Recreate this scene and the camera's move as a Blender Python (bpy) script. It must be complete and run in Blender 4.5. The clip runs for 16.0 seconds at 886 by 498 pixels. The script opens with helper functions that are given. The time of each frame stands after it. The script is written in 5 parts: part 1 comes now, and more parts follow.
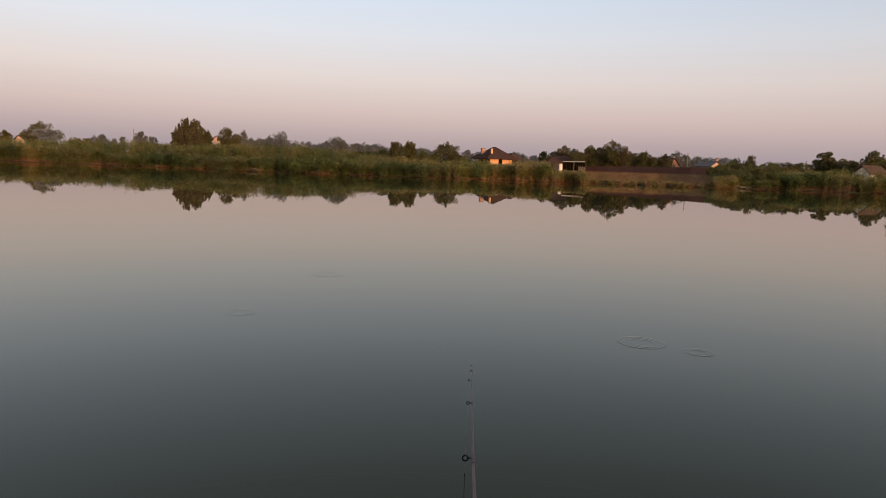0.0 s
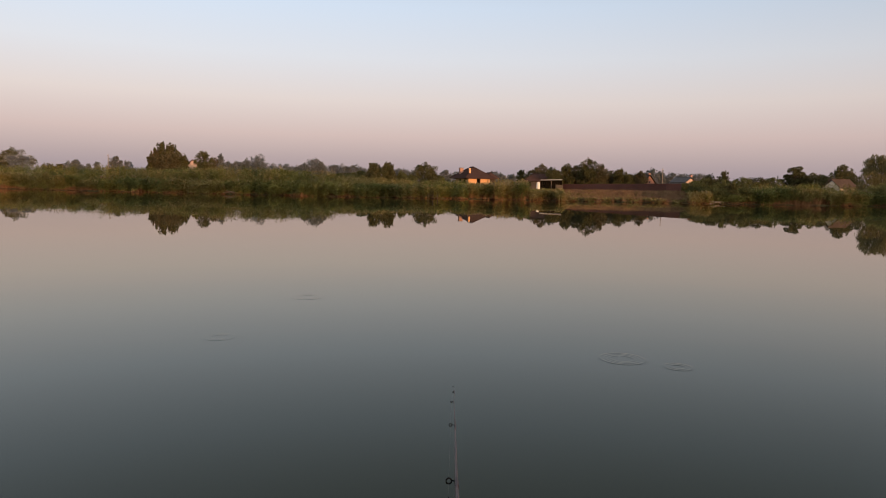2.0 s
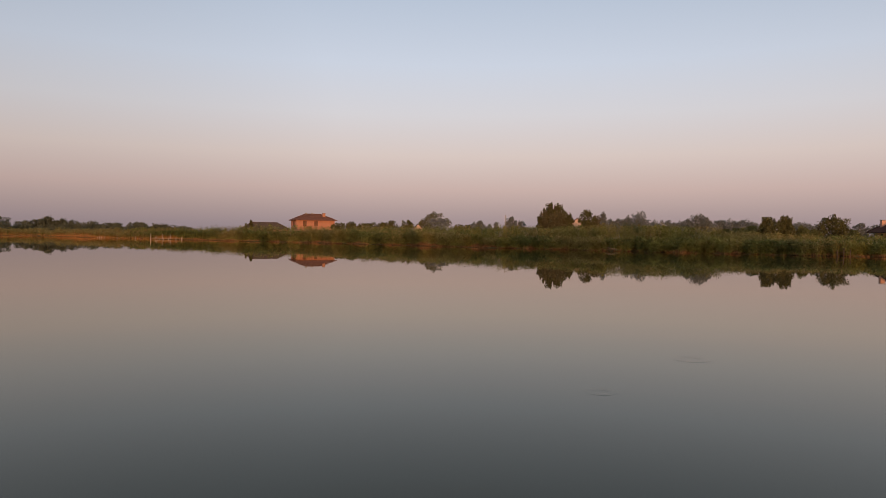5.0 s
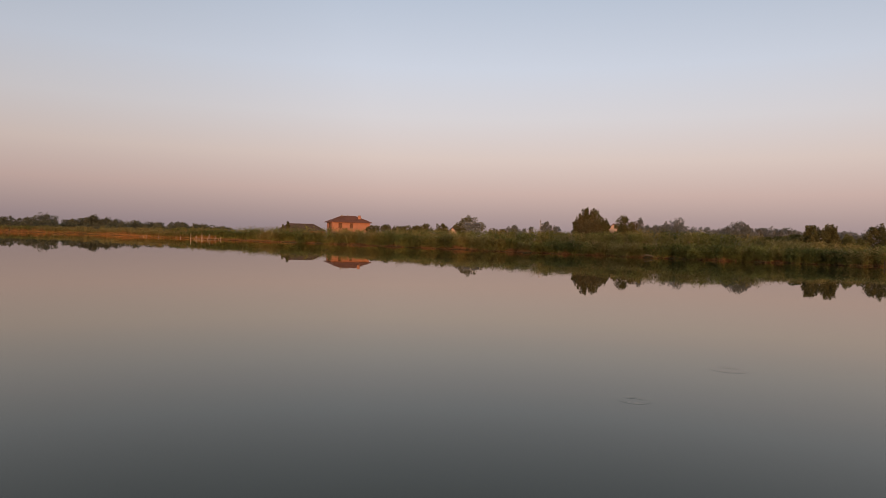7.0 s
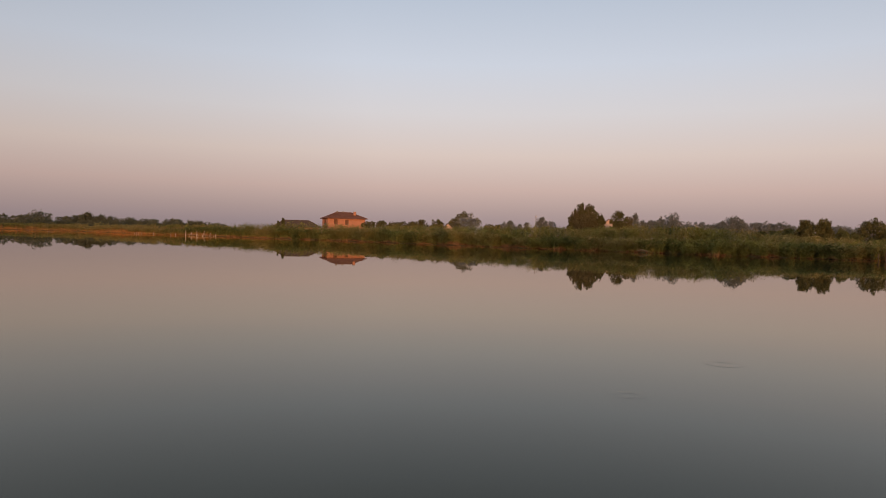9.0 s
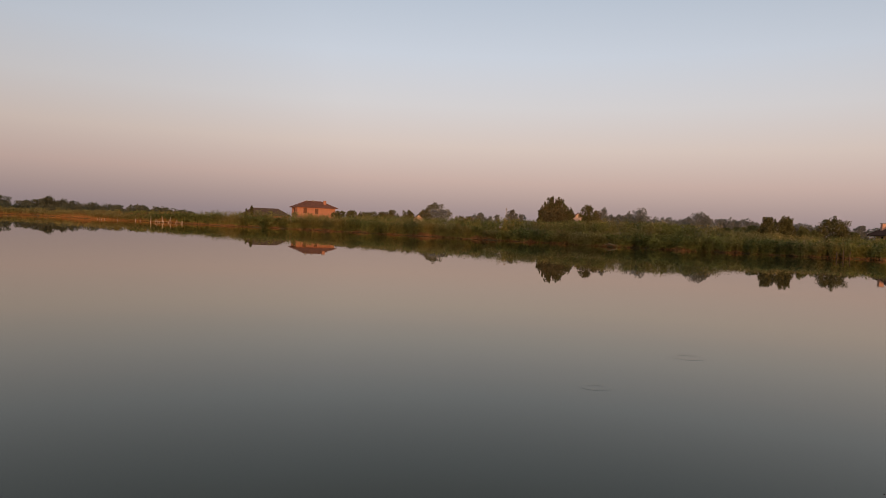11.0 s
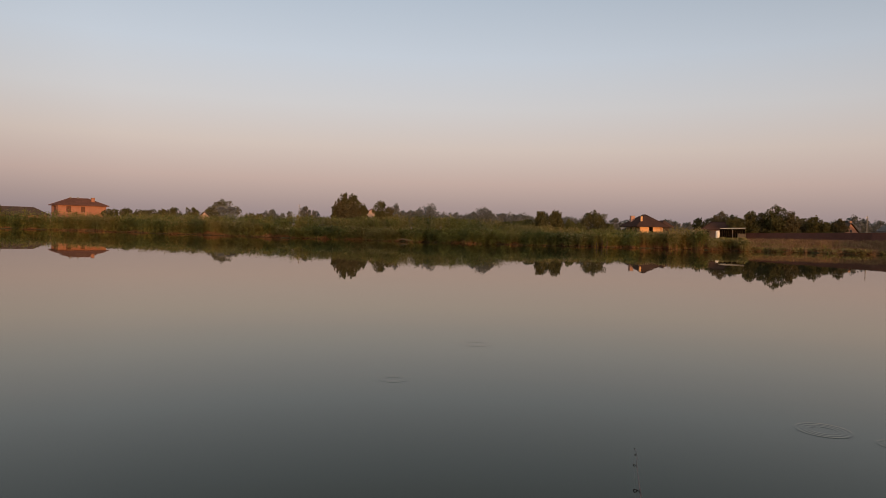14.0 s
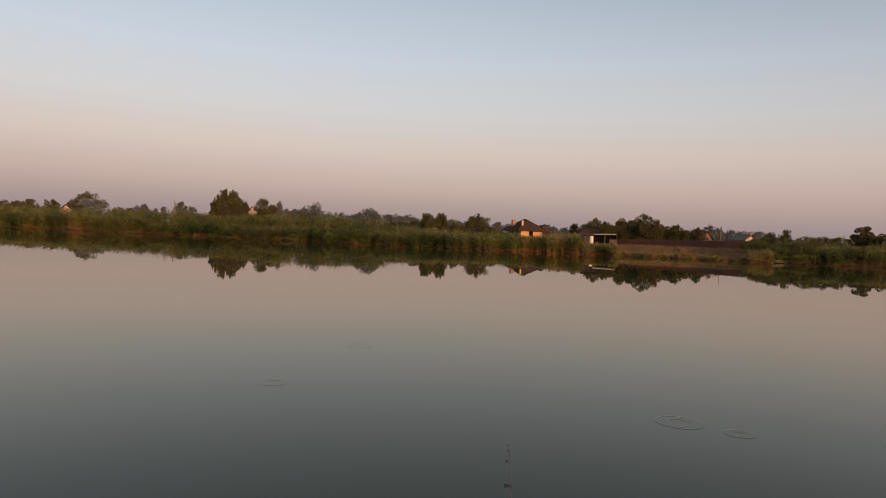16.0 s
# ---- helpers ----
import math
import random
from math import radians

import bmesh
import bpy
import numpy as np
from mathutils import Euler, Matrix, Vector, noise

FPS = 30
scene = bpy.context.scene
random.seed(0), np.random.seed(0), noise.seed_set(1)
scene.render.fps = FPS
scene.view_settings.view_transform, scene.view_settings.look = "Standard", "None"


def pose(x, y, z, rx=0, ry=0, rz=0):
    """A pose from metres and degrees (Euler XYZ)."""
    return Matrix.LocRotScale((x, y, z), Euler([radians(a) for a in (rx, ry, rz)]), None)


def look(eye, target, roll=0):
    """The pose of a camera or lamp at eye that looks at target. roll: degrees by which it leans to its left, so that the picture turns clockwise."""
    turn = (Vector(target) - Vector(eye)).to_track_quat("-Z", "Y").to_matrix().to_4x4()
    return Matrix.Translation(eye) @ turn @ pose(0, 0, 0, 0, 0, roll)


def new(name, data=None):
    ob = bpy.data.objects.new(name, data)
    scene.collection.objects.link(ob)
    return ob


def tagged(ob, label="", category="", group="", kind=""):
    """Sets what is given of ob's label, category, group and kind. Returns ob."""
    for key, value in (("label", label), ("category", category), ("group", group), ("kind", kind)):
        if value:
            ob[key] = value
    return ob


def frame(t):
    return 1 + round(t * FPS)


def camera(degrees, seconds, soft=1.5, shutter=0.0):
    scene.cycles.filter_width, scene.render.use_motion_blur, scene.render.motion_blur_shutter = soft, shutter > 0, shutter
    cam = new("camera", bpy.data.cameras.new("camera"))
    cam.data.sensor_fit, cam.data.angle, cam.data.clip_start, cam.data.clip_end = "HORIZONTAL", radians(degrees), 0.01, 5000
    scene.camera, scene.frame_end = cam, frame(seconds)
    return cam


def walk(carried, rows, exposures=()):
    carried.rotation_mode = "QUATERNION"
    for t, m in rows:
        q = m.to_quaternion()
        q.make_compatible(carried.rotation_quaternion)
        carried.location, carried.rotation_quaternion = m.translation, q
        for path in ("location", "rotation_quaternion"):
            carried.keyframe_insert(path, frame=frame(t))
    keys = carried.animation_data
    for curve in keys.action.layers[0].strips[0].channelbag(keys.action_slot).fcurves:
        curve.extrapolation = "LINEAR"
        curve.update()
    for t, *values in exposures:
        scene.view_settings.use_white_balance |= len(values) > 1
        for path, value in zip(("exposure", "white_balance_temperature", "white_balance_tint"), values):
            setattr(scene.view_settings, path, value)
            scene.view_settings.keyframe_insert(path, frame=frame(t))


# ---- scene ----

# ------------------------------------------------------------------ camera
EYE = 2.2
cam = camera(67.85, 16.0, soft=0.6)
ROWS = [  # seconds, x, y, z from the standing place, yaw, pitch, roll
    (0.0, 0.025, 0.000, -0.008, 0.00, -7.32, -1.94),
    (0.5, 0.026, -0.008, 0.005, -2.61, -6.48, -2.07),
    (1.0, 0.029, -0.004, 0.002, -4.23, -5.60, -1.57),
    (1.5, 0.021, -0.020, 0.014, -3.42, -5.28, -1.07),
    (2.0, 0.026, -0.013, 0.002, -1.86, -5.56, -1.05),
    (2.5, 0.005, -0.003, 0.003, 2.19, -4.98, -0.70),
    (3.0, -0.008, 0.005, 0.008, 8.90, -3.34, -0.06),
    (3.5, -0.026, 0.021, 0.012, 17.81, -2.06, 1.20),
    (4.0, -0.035, 0.028, 0.002, 23.95, -0.92, 0.15),
    (4.5, -0.036, 0.021, -0.006, 27.68, -1.10, -0.35),
    (5.0, -0.033, 0.023, -0.004, 30.30, -1.10, -0.59),
    (7.5, -0.027, 0.021, -0.003, 33.37, -0.89, -1.38),
    (8.0, -0.026, 0.026, -0.003, 33.30, -1.06, -1.14),
    (10.5, -0.028, 0.032, -0.003, 31.46, -1.62, -2.18),
    (11.0, -0.032, 0.035, -0.003, 30.33, -1.88, -2.18),
    (11.5, -0.038, 0.035, -0.005, 29.36, -1.45, -2.53),
    (12.0, -0.045, 0.029, -0.007, 26.74, -1.22, -2.35),
    (12.5, -0.054, 0.021, -0.008, 23.71, -1.37, -2.30),
    (13.0, -0.039, 0.004, -0.006, 20.76, -1.63, -2.01),
    (13.5, -0.037, -0.010, 0.007, 17.88, -1.94, -1.22),
    (14.0, -0.026, -0.036, 0.019, 12.56, -1.68, -1.21),
    (14.5, -0.012, -0.055, 0.020, 7.85, -1.70, -1.21),
    (15.0, -0.013, -0.051, 0.026, 6.12, -1.63, -1.97),
    (15.5, -0.007, -0.048, 0.024, 4.78, -1.62, -1.78),
    (16.0, -0.007, -0.046, 0.023, 2.66, -1.27, -2.43),
]
EXPOSURES = [(0.0, 0.19, 6150, 5), (1.0, 0.19, 6150, 5), (2.5, 0.11, 6150, 5), (3.5, -0.05, 6300, 7), (5.0, -0.08, 6420, 9), (7.5, -0.07, 6580, 10), (12.0, -0.14, 6610, 7), (14.0, -0.17, 6580, 6), (16.0, -0.09, 6560, 5)]
walk(cam, [(t, pose(x, y, EYE + z, 90 + pitch, roll, yaw)) for t, x, y, z, yaw, pitch, roll in ROWS], EXPOSURES)

# ------------------------------------------------------------------ world and sun
SUN_FROM = Vector((0.50, -0.866, 0.0)).normalized()   # low evening sun behind the viewer
SUN_ELEVATION = 3.0

world = bpy.data.worlds.new("dusk_sky")
scene.world = world
world.use_nodes = True
wn, wl = world.node_tree.nodes, world.node_tree.links
wn.clear()
w_out = wn.new("ShaderNodeOutputWorld")
w_bg = wn.new("ShaderNodeBackground")
w_tc = wn.new("ShaderNodeTexCoord")
w_sep = wn.new("ShaderNodeSeparateXYZ")
w_ramp = wn.new("ShaderNodeValToRGB")
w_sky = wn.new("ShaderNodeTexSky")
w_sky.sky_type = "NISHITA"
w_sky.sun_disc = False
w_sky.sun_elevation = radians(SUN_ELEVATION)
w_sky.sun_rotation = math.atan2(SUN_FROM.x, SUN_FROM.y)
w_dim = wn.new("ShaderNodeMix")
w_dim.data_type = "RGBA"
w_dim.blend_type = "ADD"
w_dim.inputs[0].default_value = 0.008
# the belt of pink dusk haze over the horizon, by the sine of the height
SKY = [(0.000, (0.315, 0.257, 0.280)), (0.015, (0.345, 0.270, 0.290)), (0.0375, (0.440, 0.330, 0.330)), (0.07, (0.595, 0.434, 0.405)),
       (0.12, (0.708, 0.580, 0.540)), (0.18, (0.700, 0.665, 0.690)), (0.25, (0.635, 0.675, 0.775)), (0.35, (0.510, 0.580, 0.705)), (0.50, (0.310, 0.355, 0.435)),
       (0.62, (0.330, 0.375, 0.450)), (0.85, (0.480, 0.530, 0.610)), (1.0, (0.520, 0.570, 0.650))]
ramp = w_ramp.color_ramp
while len(ramp.elements) < len(SKY):
    ramp.elements.new(0.5)
for el, (p, c) in zip(ramp.elements, SKY):
    el.position, el.color = p, (*c, 1)
wl.new(w_tc.outputs["Generated"], w_sep.inputs[0])
wl.new(w_sep.outputs["Z"], w_ramp.inputs[0])
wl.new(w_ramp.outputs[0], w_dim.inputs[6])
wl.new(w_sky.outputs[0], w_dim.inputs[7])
# away from the point opposite the sun the higher sky grows deeper
w_dot = wn.new("ShaderNodeVectorMath")
w_dot.operation = "DOT_PRODUCT"
w_dot.inputs[1].default_value = -SUN_FROM
w_off = wn.new("ShaderNodeMath")
w_off.operation, w_off.use_clamp = "SUBTRACT", True
w_off.inputs[0].default_value = 1.0
w_cap = wn.new("ShaderNodeMath")
w_cap.operation = "MINIMUM"
w_cap.inputs[1].default_value = 0.6
w_high = wn.new("ShaderNodeMath")
w_high.operation, w_high.use_clamp = "MULTIPLY", True
w_fall = wn.new("ShaderNodeMath")
w_fall.operation = "MULTIPLY_ADD"
w_fall.inputs[1].default_value, w_fall.inputs[2].default_value = -1.5, 1.0
w_deep = wn.new("ShaderNodeVectorMath")
w_deep.operation = "SCALE"
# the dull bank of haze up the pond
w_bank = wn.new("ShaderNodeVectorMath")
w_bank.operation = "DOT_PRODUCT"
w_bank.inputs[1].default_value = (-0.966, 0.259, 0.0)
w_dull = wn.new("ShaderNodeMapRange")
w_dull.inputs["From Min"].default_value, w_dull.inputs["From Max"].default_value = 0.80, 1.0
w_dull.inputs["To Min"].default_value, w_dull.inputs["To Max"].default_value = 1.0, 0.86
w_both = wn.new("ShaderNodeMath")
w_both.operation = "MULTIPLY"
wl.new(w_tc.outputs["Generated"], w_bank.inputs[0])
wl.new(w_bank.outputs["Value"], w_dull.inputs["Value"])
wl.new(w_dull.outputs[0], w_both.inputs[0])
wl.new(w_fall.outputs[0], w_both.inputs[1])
wl.new(w_tc.outputs["Generated"], w_dot.inputs[0])
wl.new(w_dot.outputs["Value"], w_off.inputs[1])
wl.new(w_off.outputs[0], w_cap.inputs[0])
wl.new(w_cap.outputs[0], w_high.inputs[0])
w_lim = wn.new("ShaderNodeMath")
w_lim.operation = "MINIMUM"
w_lim.inputs[1].default_value = 0.5
wl.new(w_sep.outputs["Z"], w_lim.inputs[0])
wl.new(w_lim.outputs[0], w_high.inputs[1])
wl.new(w_high.outputs[0], w_fall.inputs[0])
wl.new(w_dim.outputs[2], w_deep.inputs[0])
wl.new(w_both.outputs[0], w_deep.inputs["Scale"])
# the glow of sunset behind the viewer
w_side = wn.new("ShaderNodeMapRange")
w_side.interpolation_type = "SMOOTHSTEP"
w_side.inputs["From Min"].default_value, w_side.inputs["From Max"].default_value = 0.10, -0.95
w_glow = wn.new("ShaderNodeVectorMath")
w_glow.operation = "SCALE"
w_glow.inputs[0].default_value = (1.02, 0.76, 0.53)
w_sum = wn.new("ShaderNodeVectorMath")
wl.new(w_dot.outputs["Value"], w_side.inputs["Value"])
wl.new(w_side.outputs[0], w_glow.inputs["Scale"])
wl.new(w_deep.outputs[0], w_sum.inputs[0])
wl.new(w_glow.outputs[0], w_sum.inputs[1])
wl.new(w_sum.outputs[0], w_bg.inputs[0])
wl.new(w_bg.outputs[0], w_out.inputs[0])
w_bg.inputs[1].default_value = 1.0

sun_data = bpy.data.lights.new("sun", "SUN")
sun_data.energy, sun_data.angle, sun_data.color = 3.5, radians(0.6), (1.0, 0.46, 0.17)
sun = new("sun", sun_data)
sun_dir = Vector((SUN_FROM.x, SUN_FROM.y, math.tan(radians(SUN_ELEVATION))))
sun.matrix_world = look(sun_dir * 300, (0, 0, 0))

# ------------------------------------------------------------------ materials
def material(name, base, rough=0.8, vary=0.25, size=1.0, fine=12.0, bump=0.0, metal=0.0, second=None, island=0.0, random_object=0.0, translucent=0.0, spec=0.3, stretch=(1, 1, 1), half=0.35):
    """A surface with colour variation at two scales, and a fine relief."""
    m = bpy.data.materials.new(name)
    m.use_nodes = True
    n, l = m.node_tree.nodes, m.node_tree.links
    b = n["Principled BSDF"]
    b.inputs["Roughness"].default_value, b.inputs["Metallic"].default_value = rough, metal
    b.inputs["Specular IOR Level"].default_value = spec
    tc, mp = n.new("ShaderNodeTexCoord"), n.new("ShaderNodeMapping")
    mp.inputs["Scale"].default_value = stretch
    l.new(tc.outputs["Object"], mp.inputs[0])
    big, small = n.new("ShaderNodeTexNoise"), n.new("ShaderNodeTexNoise")
    big.inputs["Scale"].default_value, small.inputs["Scale"].default_value = 1.0 / size, fine / size
    big.inputs["Detail"].default_value = small.inputs["Detail"].default_value = 4
    l.new(mp.outputs[0], big.inputs["Vector"])
    l.new(mp.outputs[0], small.inputs["Vector"])
    add = n.new("ShaderNodeMath")
    add.operation = "ADD"
    l.new(big.outputs[0], add.inputs[0])
    l.new(small.outputs[0], add.inputs[1])
    value = add.outputs[0]
    if island or random_object:
        g = n.new("ShaderNodeNewGeometry" if island else "ShaderNodeObjectInfo")
        mul = n.new("ShaderNodeMath")
        mul.operation = "MULTIPLY_ADD"
        mul.inputs[1].default_value = island or random_object
        l.new(g.outputs["Random Per Island" if island else "Random"], mul.inputs[0])
        l.new(value, mul.inputs[2])
        value = mul.outputs[0]
    rng = n.new("ShaderNodeMapRange")
    spread = (island or random_object)
    rng.inputs[1].default_value, rng.inputs[2].default_value = 1 - half, 1 + half + spread
    l.new(value, rng.inputs[0])
    mix = n.new("ShaderNodeMix")
    mix.data_type = "RGBA"
    lo = [c * (1 - vary) for c in base]
    hi = list(second) if second else [min(1, c * (1 + vary)) for c in base]
    mix.inputs[6].default_value, mix.inputs[7].default_value = (*lo, 1), (*hi, 1)
    l.new(rng.outputs[0], mix.inputs[0])
    l.new(mix.outputs[2], b.inputs["Base Color"])
    if bump:
        bp = n.new("ShaderNodeBump")
        bp.inputs["Strength"].default_value, bp.inputs["Distance"].default_value = 0.6, bump
        l.new(small.outputs[0], bp.inputs["Height"])
        l.new(bp.outputs[0], b.inputs["Normal"])
    if translucent:
        tr, ms = n.new("ShaderNodeBsdfTranslucent"), n.new("ShaderNodeMixShader")
        l.new(mix.outputs[2], tr.inputs[0])
        ms.inputs[0].default_value = translucent
        l.new(b.outputs[0], ms.inputs[1])
        l.new(tr.outputs[0], ms.inputs[2])
        l.new(ms.outputs[0], n["Material Output"].inputs[0])
    return m


def water_material():
    """Still turbid water: a mirror by Fresnel over a dark body."""
    m = bpy.data.materials.new("pond_water")
    m.use_nodes = True
    n, l = m.node_tree.nodes, m.node_tree.links
    n.remove(n["Principled BSDF"])
    body, mirror, mix, fres = n.new("ShaderNodeBsdfDiffuse"), n.new("ShaderNodeBsdfGlossy"), n.new("ShaderNodeMixShader"), n.new("ShaderNodeFresnel")
    body.inputs["Color"].default_value = (0.024, 0.028, 0.0155, 1)
    mirror.inputs["Color"].default_value = (1.0, 0.965, 0.885, 1)
    mirror.inputs["Roughness"].default_value = 0.012
    fres.inputs["IOR"].default_value = 1.28
    tc, mp = n.new("ShaderNodeTexCoord"), n.new("ShaderNodeMapping")
    mp.inputs["Scale"].default_value = (0.25, 0.6, 1.0)
    l.new(tc.outputs["Object"], mp.inputs[0])
    wave, fine = n.new("ShaderNodeTexNoise"), n.new("ShaderNodeTexNoise")
    wave.inputs["Scale"].default_value, fine.inputs["Scale"].default_value = 0.8, 5.0
    wave.inputs["Detail"].default_value, fine.inputs["Detail"].default_value = 2, 2
    l.new(mp.outputs[0], wave.inputs["Vector"])
    l.new(mp.outputs[0], fine.inputs["Vector"])
    b1, b2 = n.new("ShaderNodeBump"), n.new("ShaderNodeBump")
    b1.inputs["Strength"].default_value, b1.inputs["Distance"].default_value = 1.0, 0.0013
    b2.inputs["Strength"].default_value, b2.inputs["Distance"].default_value = 1.0, 0.00018
    l.new(wave.outputs[0], b1.inputs["Height"])
    l.new(fine.outputs[0], b2.inputs["Height"])
    l.new(b1.outputs[0], b2.inputs["Normal"])
    l.new(b2.outputs[0], mirror.inputs["Normal"])
    l.new(fres.outputs[0], mix.inputs[0])
    l.new(body.outputs[0], mix.inputs[1])
    l.new(mirror.outputs[0], mix.inputs[2])
    l.new(mix.outputs[0], n["Material Output"].inputs[0])
    return m


def smoke_material():
    m = bpy.data.materials.new("thin_smoke")
    m.use_nodes = True
    n, l = m.node_tree.nodes, m.node_tree.links
    n.remove(n["Principled BSDF"])
    tr, df, mx = n.new("ShaderNodeBsdfTransparent"), n.new("ShaderNodeBsdfDiffuse"), n.new("ShaderNodeMixShader")
    df.inputs[0].default_value = (0.66, 0.74, 0.88, 1)
    mx.inputs[0].default_value = 0.026
    l.new(tr.outputs[0], mx.inputs[1])
    l.new(df.outputs[0], mx.inputs[2])
    l.new(mx.outputs[0], n["Material Output"].inputs[0])
    return m


def glass_material():
    m = bpy.data.materials.new("window_glass")
    m.use_nodes = True
    b = m.node_tree.nodes["Principled BSDF"]
    b.inputs["Base Color"].default_value = (0.02, 0.025, 0.03, 1)
    b.inputs["Roughness"].default_value = 0.08
    b.inputs["Specular IOR Level"].default_value = 0.3
    return m


WATER = water_material()
GLASS = glass_material()
GROUND = material("meadow_soil", (0.070, 0.065, 0.032), 0.95, 0.35, 6.0, 20, 0.05, second=(0.115, 0.095, 0.050), spec=0.0)
REED_GREEN = material("reed_leaf", (0.120, 0.138, 0.036), 0.75, 0.5, 2.2, 2.6, second=(0.295, 0.285, 0.086), island=0.30, translucent=0.4, spec=0.06, half=0.18)
REED_DEEP = material("deep_green_reed_leaf", (0.066, 0.084, 0.028), 0.7, 0.45, 1.8, 2.6, second=(0.160, 0.185, 0.060), island=0.30, translucent=0.35, spec=0.08, half=0.18)
REED_OLIVE = material("yellowing_reed_leaf", (0.190, 0.162, 0.054), 0.75, 0.4, 2.6, 2.6, second=(0.370, 0.300, 0.125), island=0.4, translucent=0.4, spec=0.06, half=0.22)
REED_DRY = material("dry_reed_stem", (0.150, 0.080, 0.042), 0.8, 0.5, 1.3, 4, second=(0.30, 0.172, 0.092), island=0.7, translucent=0.1, spec=0.06, half=0.25)
# brighter copy of the dry stem, with low sunlight put into its orange
REED_SUNLIT = material("sunlit_reed_stem", (0.240, 0.118, 0.050), 0.8, 0.45, 3.0, 4, second=(0.40, 0.210, 0.092), island=0.7, translucent=0.1, spec=0.06, half=0.22)
PLUME = material("reed_plume", (0.22, 0.18, 0.11), 0.9, 0.3, 3.0, 4, second=(0.34, 0.28, 0.18), island=0.8, translucent=0.2)
GRASS_DRY = material("dry_grass", (0.150, 0.090, 0.053), 0.85, 0.5, 2.0, 4, second=(0.300, 0.192, 0.118), island=0.5, translucent=0.15, spec=0.04, half=0.22)
LEAF = material("tree_leaf", (0.092, 0.104, 0.040), 0.75, 0.4, 2.4, 4, second=(0.165, 0.168, 0.070), island=0.35, translucent=0.35, spec=0.06, half=0.24)
LEAF_BROWN = material("brownish_tree_leaf", (0.086, 0.076, 0.040), 0.75, 0.35, 2.2, 4, second=(0.142, 0.120, 0.064), island=0.35, translucent=0.25, spec=0.06, half=0.24)
LEAF_PALE = material("pale_bush_leaf", (0.240, 0.222, 0.080), 0.75, 0.3, 1.8, 4, second=(0.410, 0.360, 0.135), island=0.3, translucent=0.4, spec=0.06, half=0.24)
LEAF_DARK = material("dark_tree_leaf", (0.068, 0.070, 0.030), 0.75, 0.35, 2.2, 4, second=(0.125, 0.116, 0.050), island=0.35, translucent=0.25, spec=0.06, half=0.22)
# distance haze is put into this leaf colour: paler, greyer, less varied
LEAF_HAZED = material("hazed_grey_green_leaf", (0.165, 0.175, 0.170), 0.9, 0.10, 5.0, 4, second=(0.190, 0.197, 0.188), island=0.3, translucent=0.5, spec=0.03)
LEAF_WILLOW = material("willow_leaf", (0.150, 0.136, 0.062), 0.75, 0.3, 2.0, 4, second=(0.265, 0.232, 0.112), island=0.4, translucent=0.4, spec=0.06, half=0.22)
# far bank's leaves, greyed in their colour to stand for haze
LEAF_FAR_HAZED = material("hazed_far_leaf", (0.085, 0.092, 0.062), 0.85, 0.3, 8.0, 4, second=(0.130, 0.134, 0.095), island=0.5, translucent=0.3, spec=0.04)
BARK = material("bark", (0.075, 0.055, 0.038), 0.9, 0.35, 0.6, 8, 0.02)
ROOF_DARK = material("dark_roof_tile", (0.064, 0.040, 0.036), 0.85, 0.3, 2.0, 10, 0.01, spec=0.0)
ROOF_BROWN = material("brown_roof_tile", (0.125, 0.058, 0.042), 0.8, 0.3, 2.0, 10, 0.01, spec=0.1)
ROOF_RED = material("weathered_red_roof", (0.082, 0.060, 0.051), 0.85, 0.35, 1.0, 10, 0.01, spec=0.0)
ROOF_GREY = material("grey_slate_sheet", (0.125, 0.118, 0.122), 0.9, 0.25, 1.5, 10, 0.01, spec=0.0)
BANK_SOIL = material("bare_bank_soil", (0.060, 0.037, 0.022), 0.9, 0.45, 0.6, 6, 0.03, second=(0.150, 0.090, 0.050), spec=0.0)
BRICK = material("orange_brick", (0.318, 0.148, 0.097), 0.85, 0.2, 2.0, 14, 0.01)
PLASTER = material("cream_plaster", (0.640, 0.380, 0.205), 0.85, 0.12, 2.0, 12, 0.005)
# near-black that stands in for shade under the canopy and in openings
SHADE_BLACK = material("shade_black_boards", (0.010, 0.009, 0.008), 0.9, 0.3, 0.8, 10, 0.004, spec=0.0)
PLASTER_WHITE = material("whitewash", (0.800, 0.700, 0.600), 0.85, 0.15, 1.5, 12, 0.005)
CHIMNEY_PINK = material("pink_brick", (0.400, 0.230, 0.180), 0.85, 0.2, 0.6, 10, 0.01)
FADED_PINK = material("faded_pink_plaster", (0.440, 0.315, 0.260), 0.85, 0.2, 1.0, 10, 0.01)
FENCE_RED = material("red_brown_sheet_metal", (0.098, 0.045, 0.037), 0.65, 0.2, 2.0, 12, 0.0, second=(0.130, 0.060, 0.049), random_object=0.6, spec=0.15)
FENCE_POST = material("dark_steel", (0.060, 0.032, 0.028), 0.5, 0.2, 0.5, 8, metal=0.3)
WOOD_GREY = material("weathered_boards", (0.150, 0.125, 0.100), 0.85, 0.3, 0.8, 10, 0.004, random_object=0.5, stretch=(1, 1, 0.2))
WOOD_DARK = material("dark_wood", (0.050, 0.036, 0.028), 0.8, 0.3, 0.8, 10, 0.004)
WOOD_PALE = material("pale_bare_wood", (0.400, 0.340, 0.275), 0.8, 0.25, 0.4, 10, 0.004, random_object=0.6)
SHEET = material("galvanised_sheet", (0.360, 0.350, 0.350), 0.5, 0.2, 1.0, 10, metal=0.5)
TANK_WHITE = material("white_plastic", (0.720, 0.700, 0.650), 0.45, 0.08, 0.6, 8)
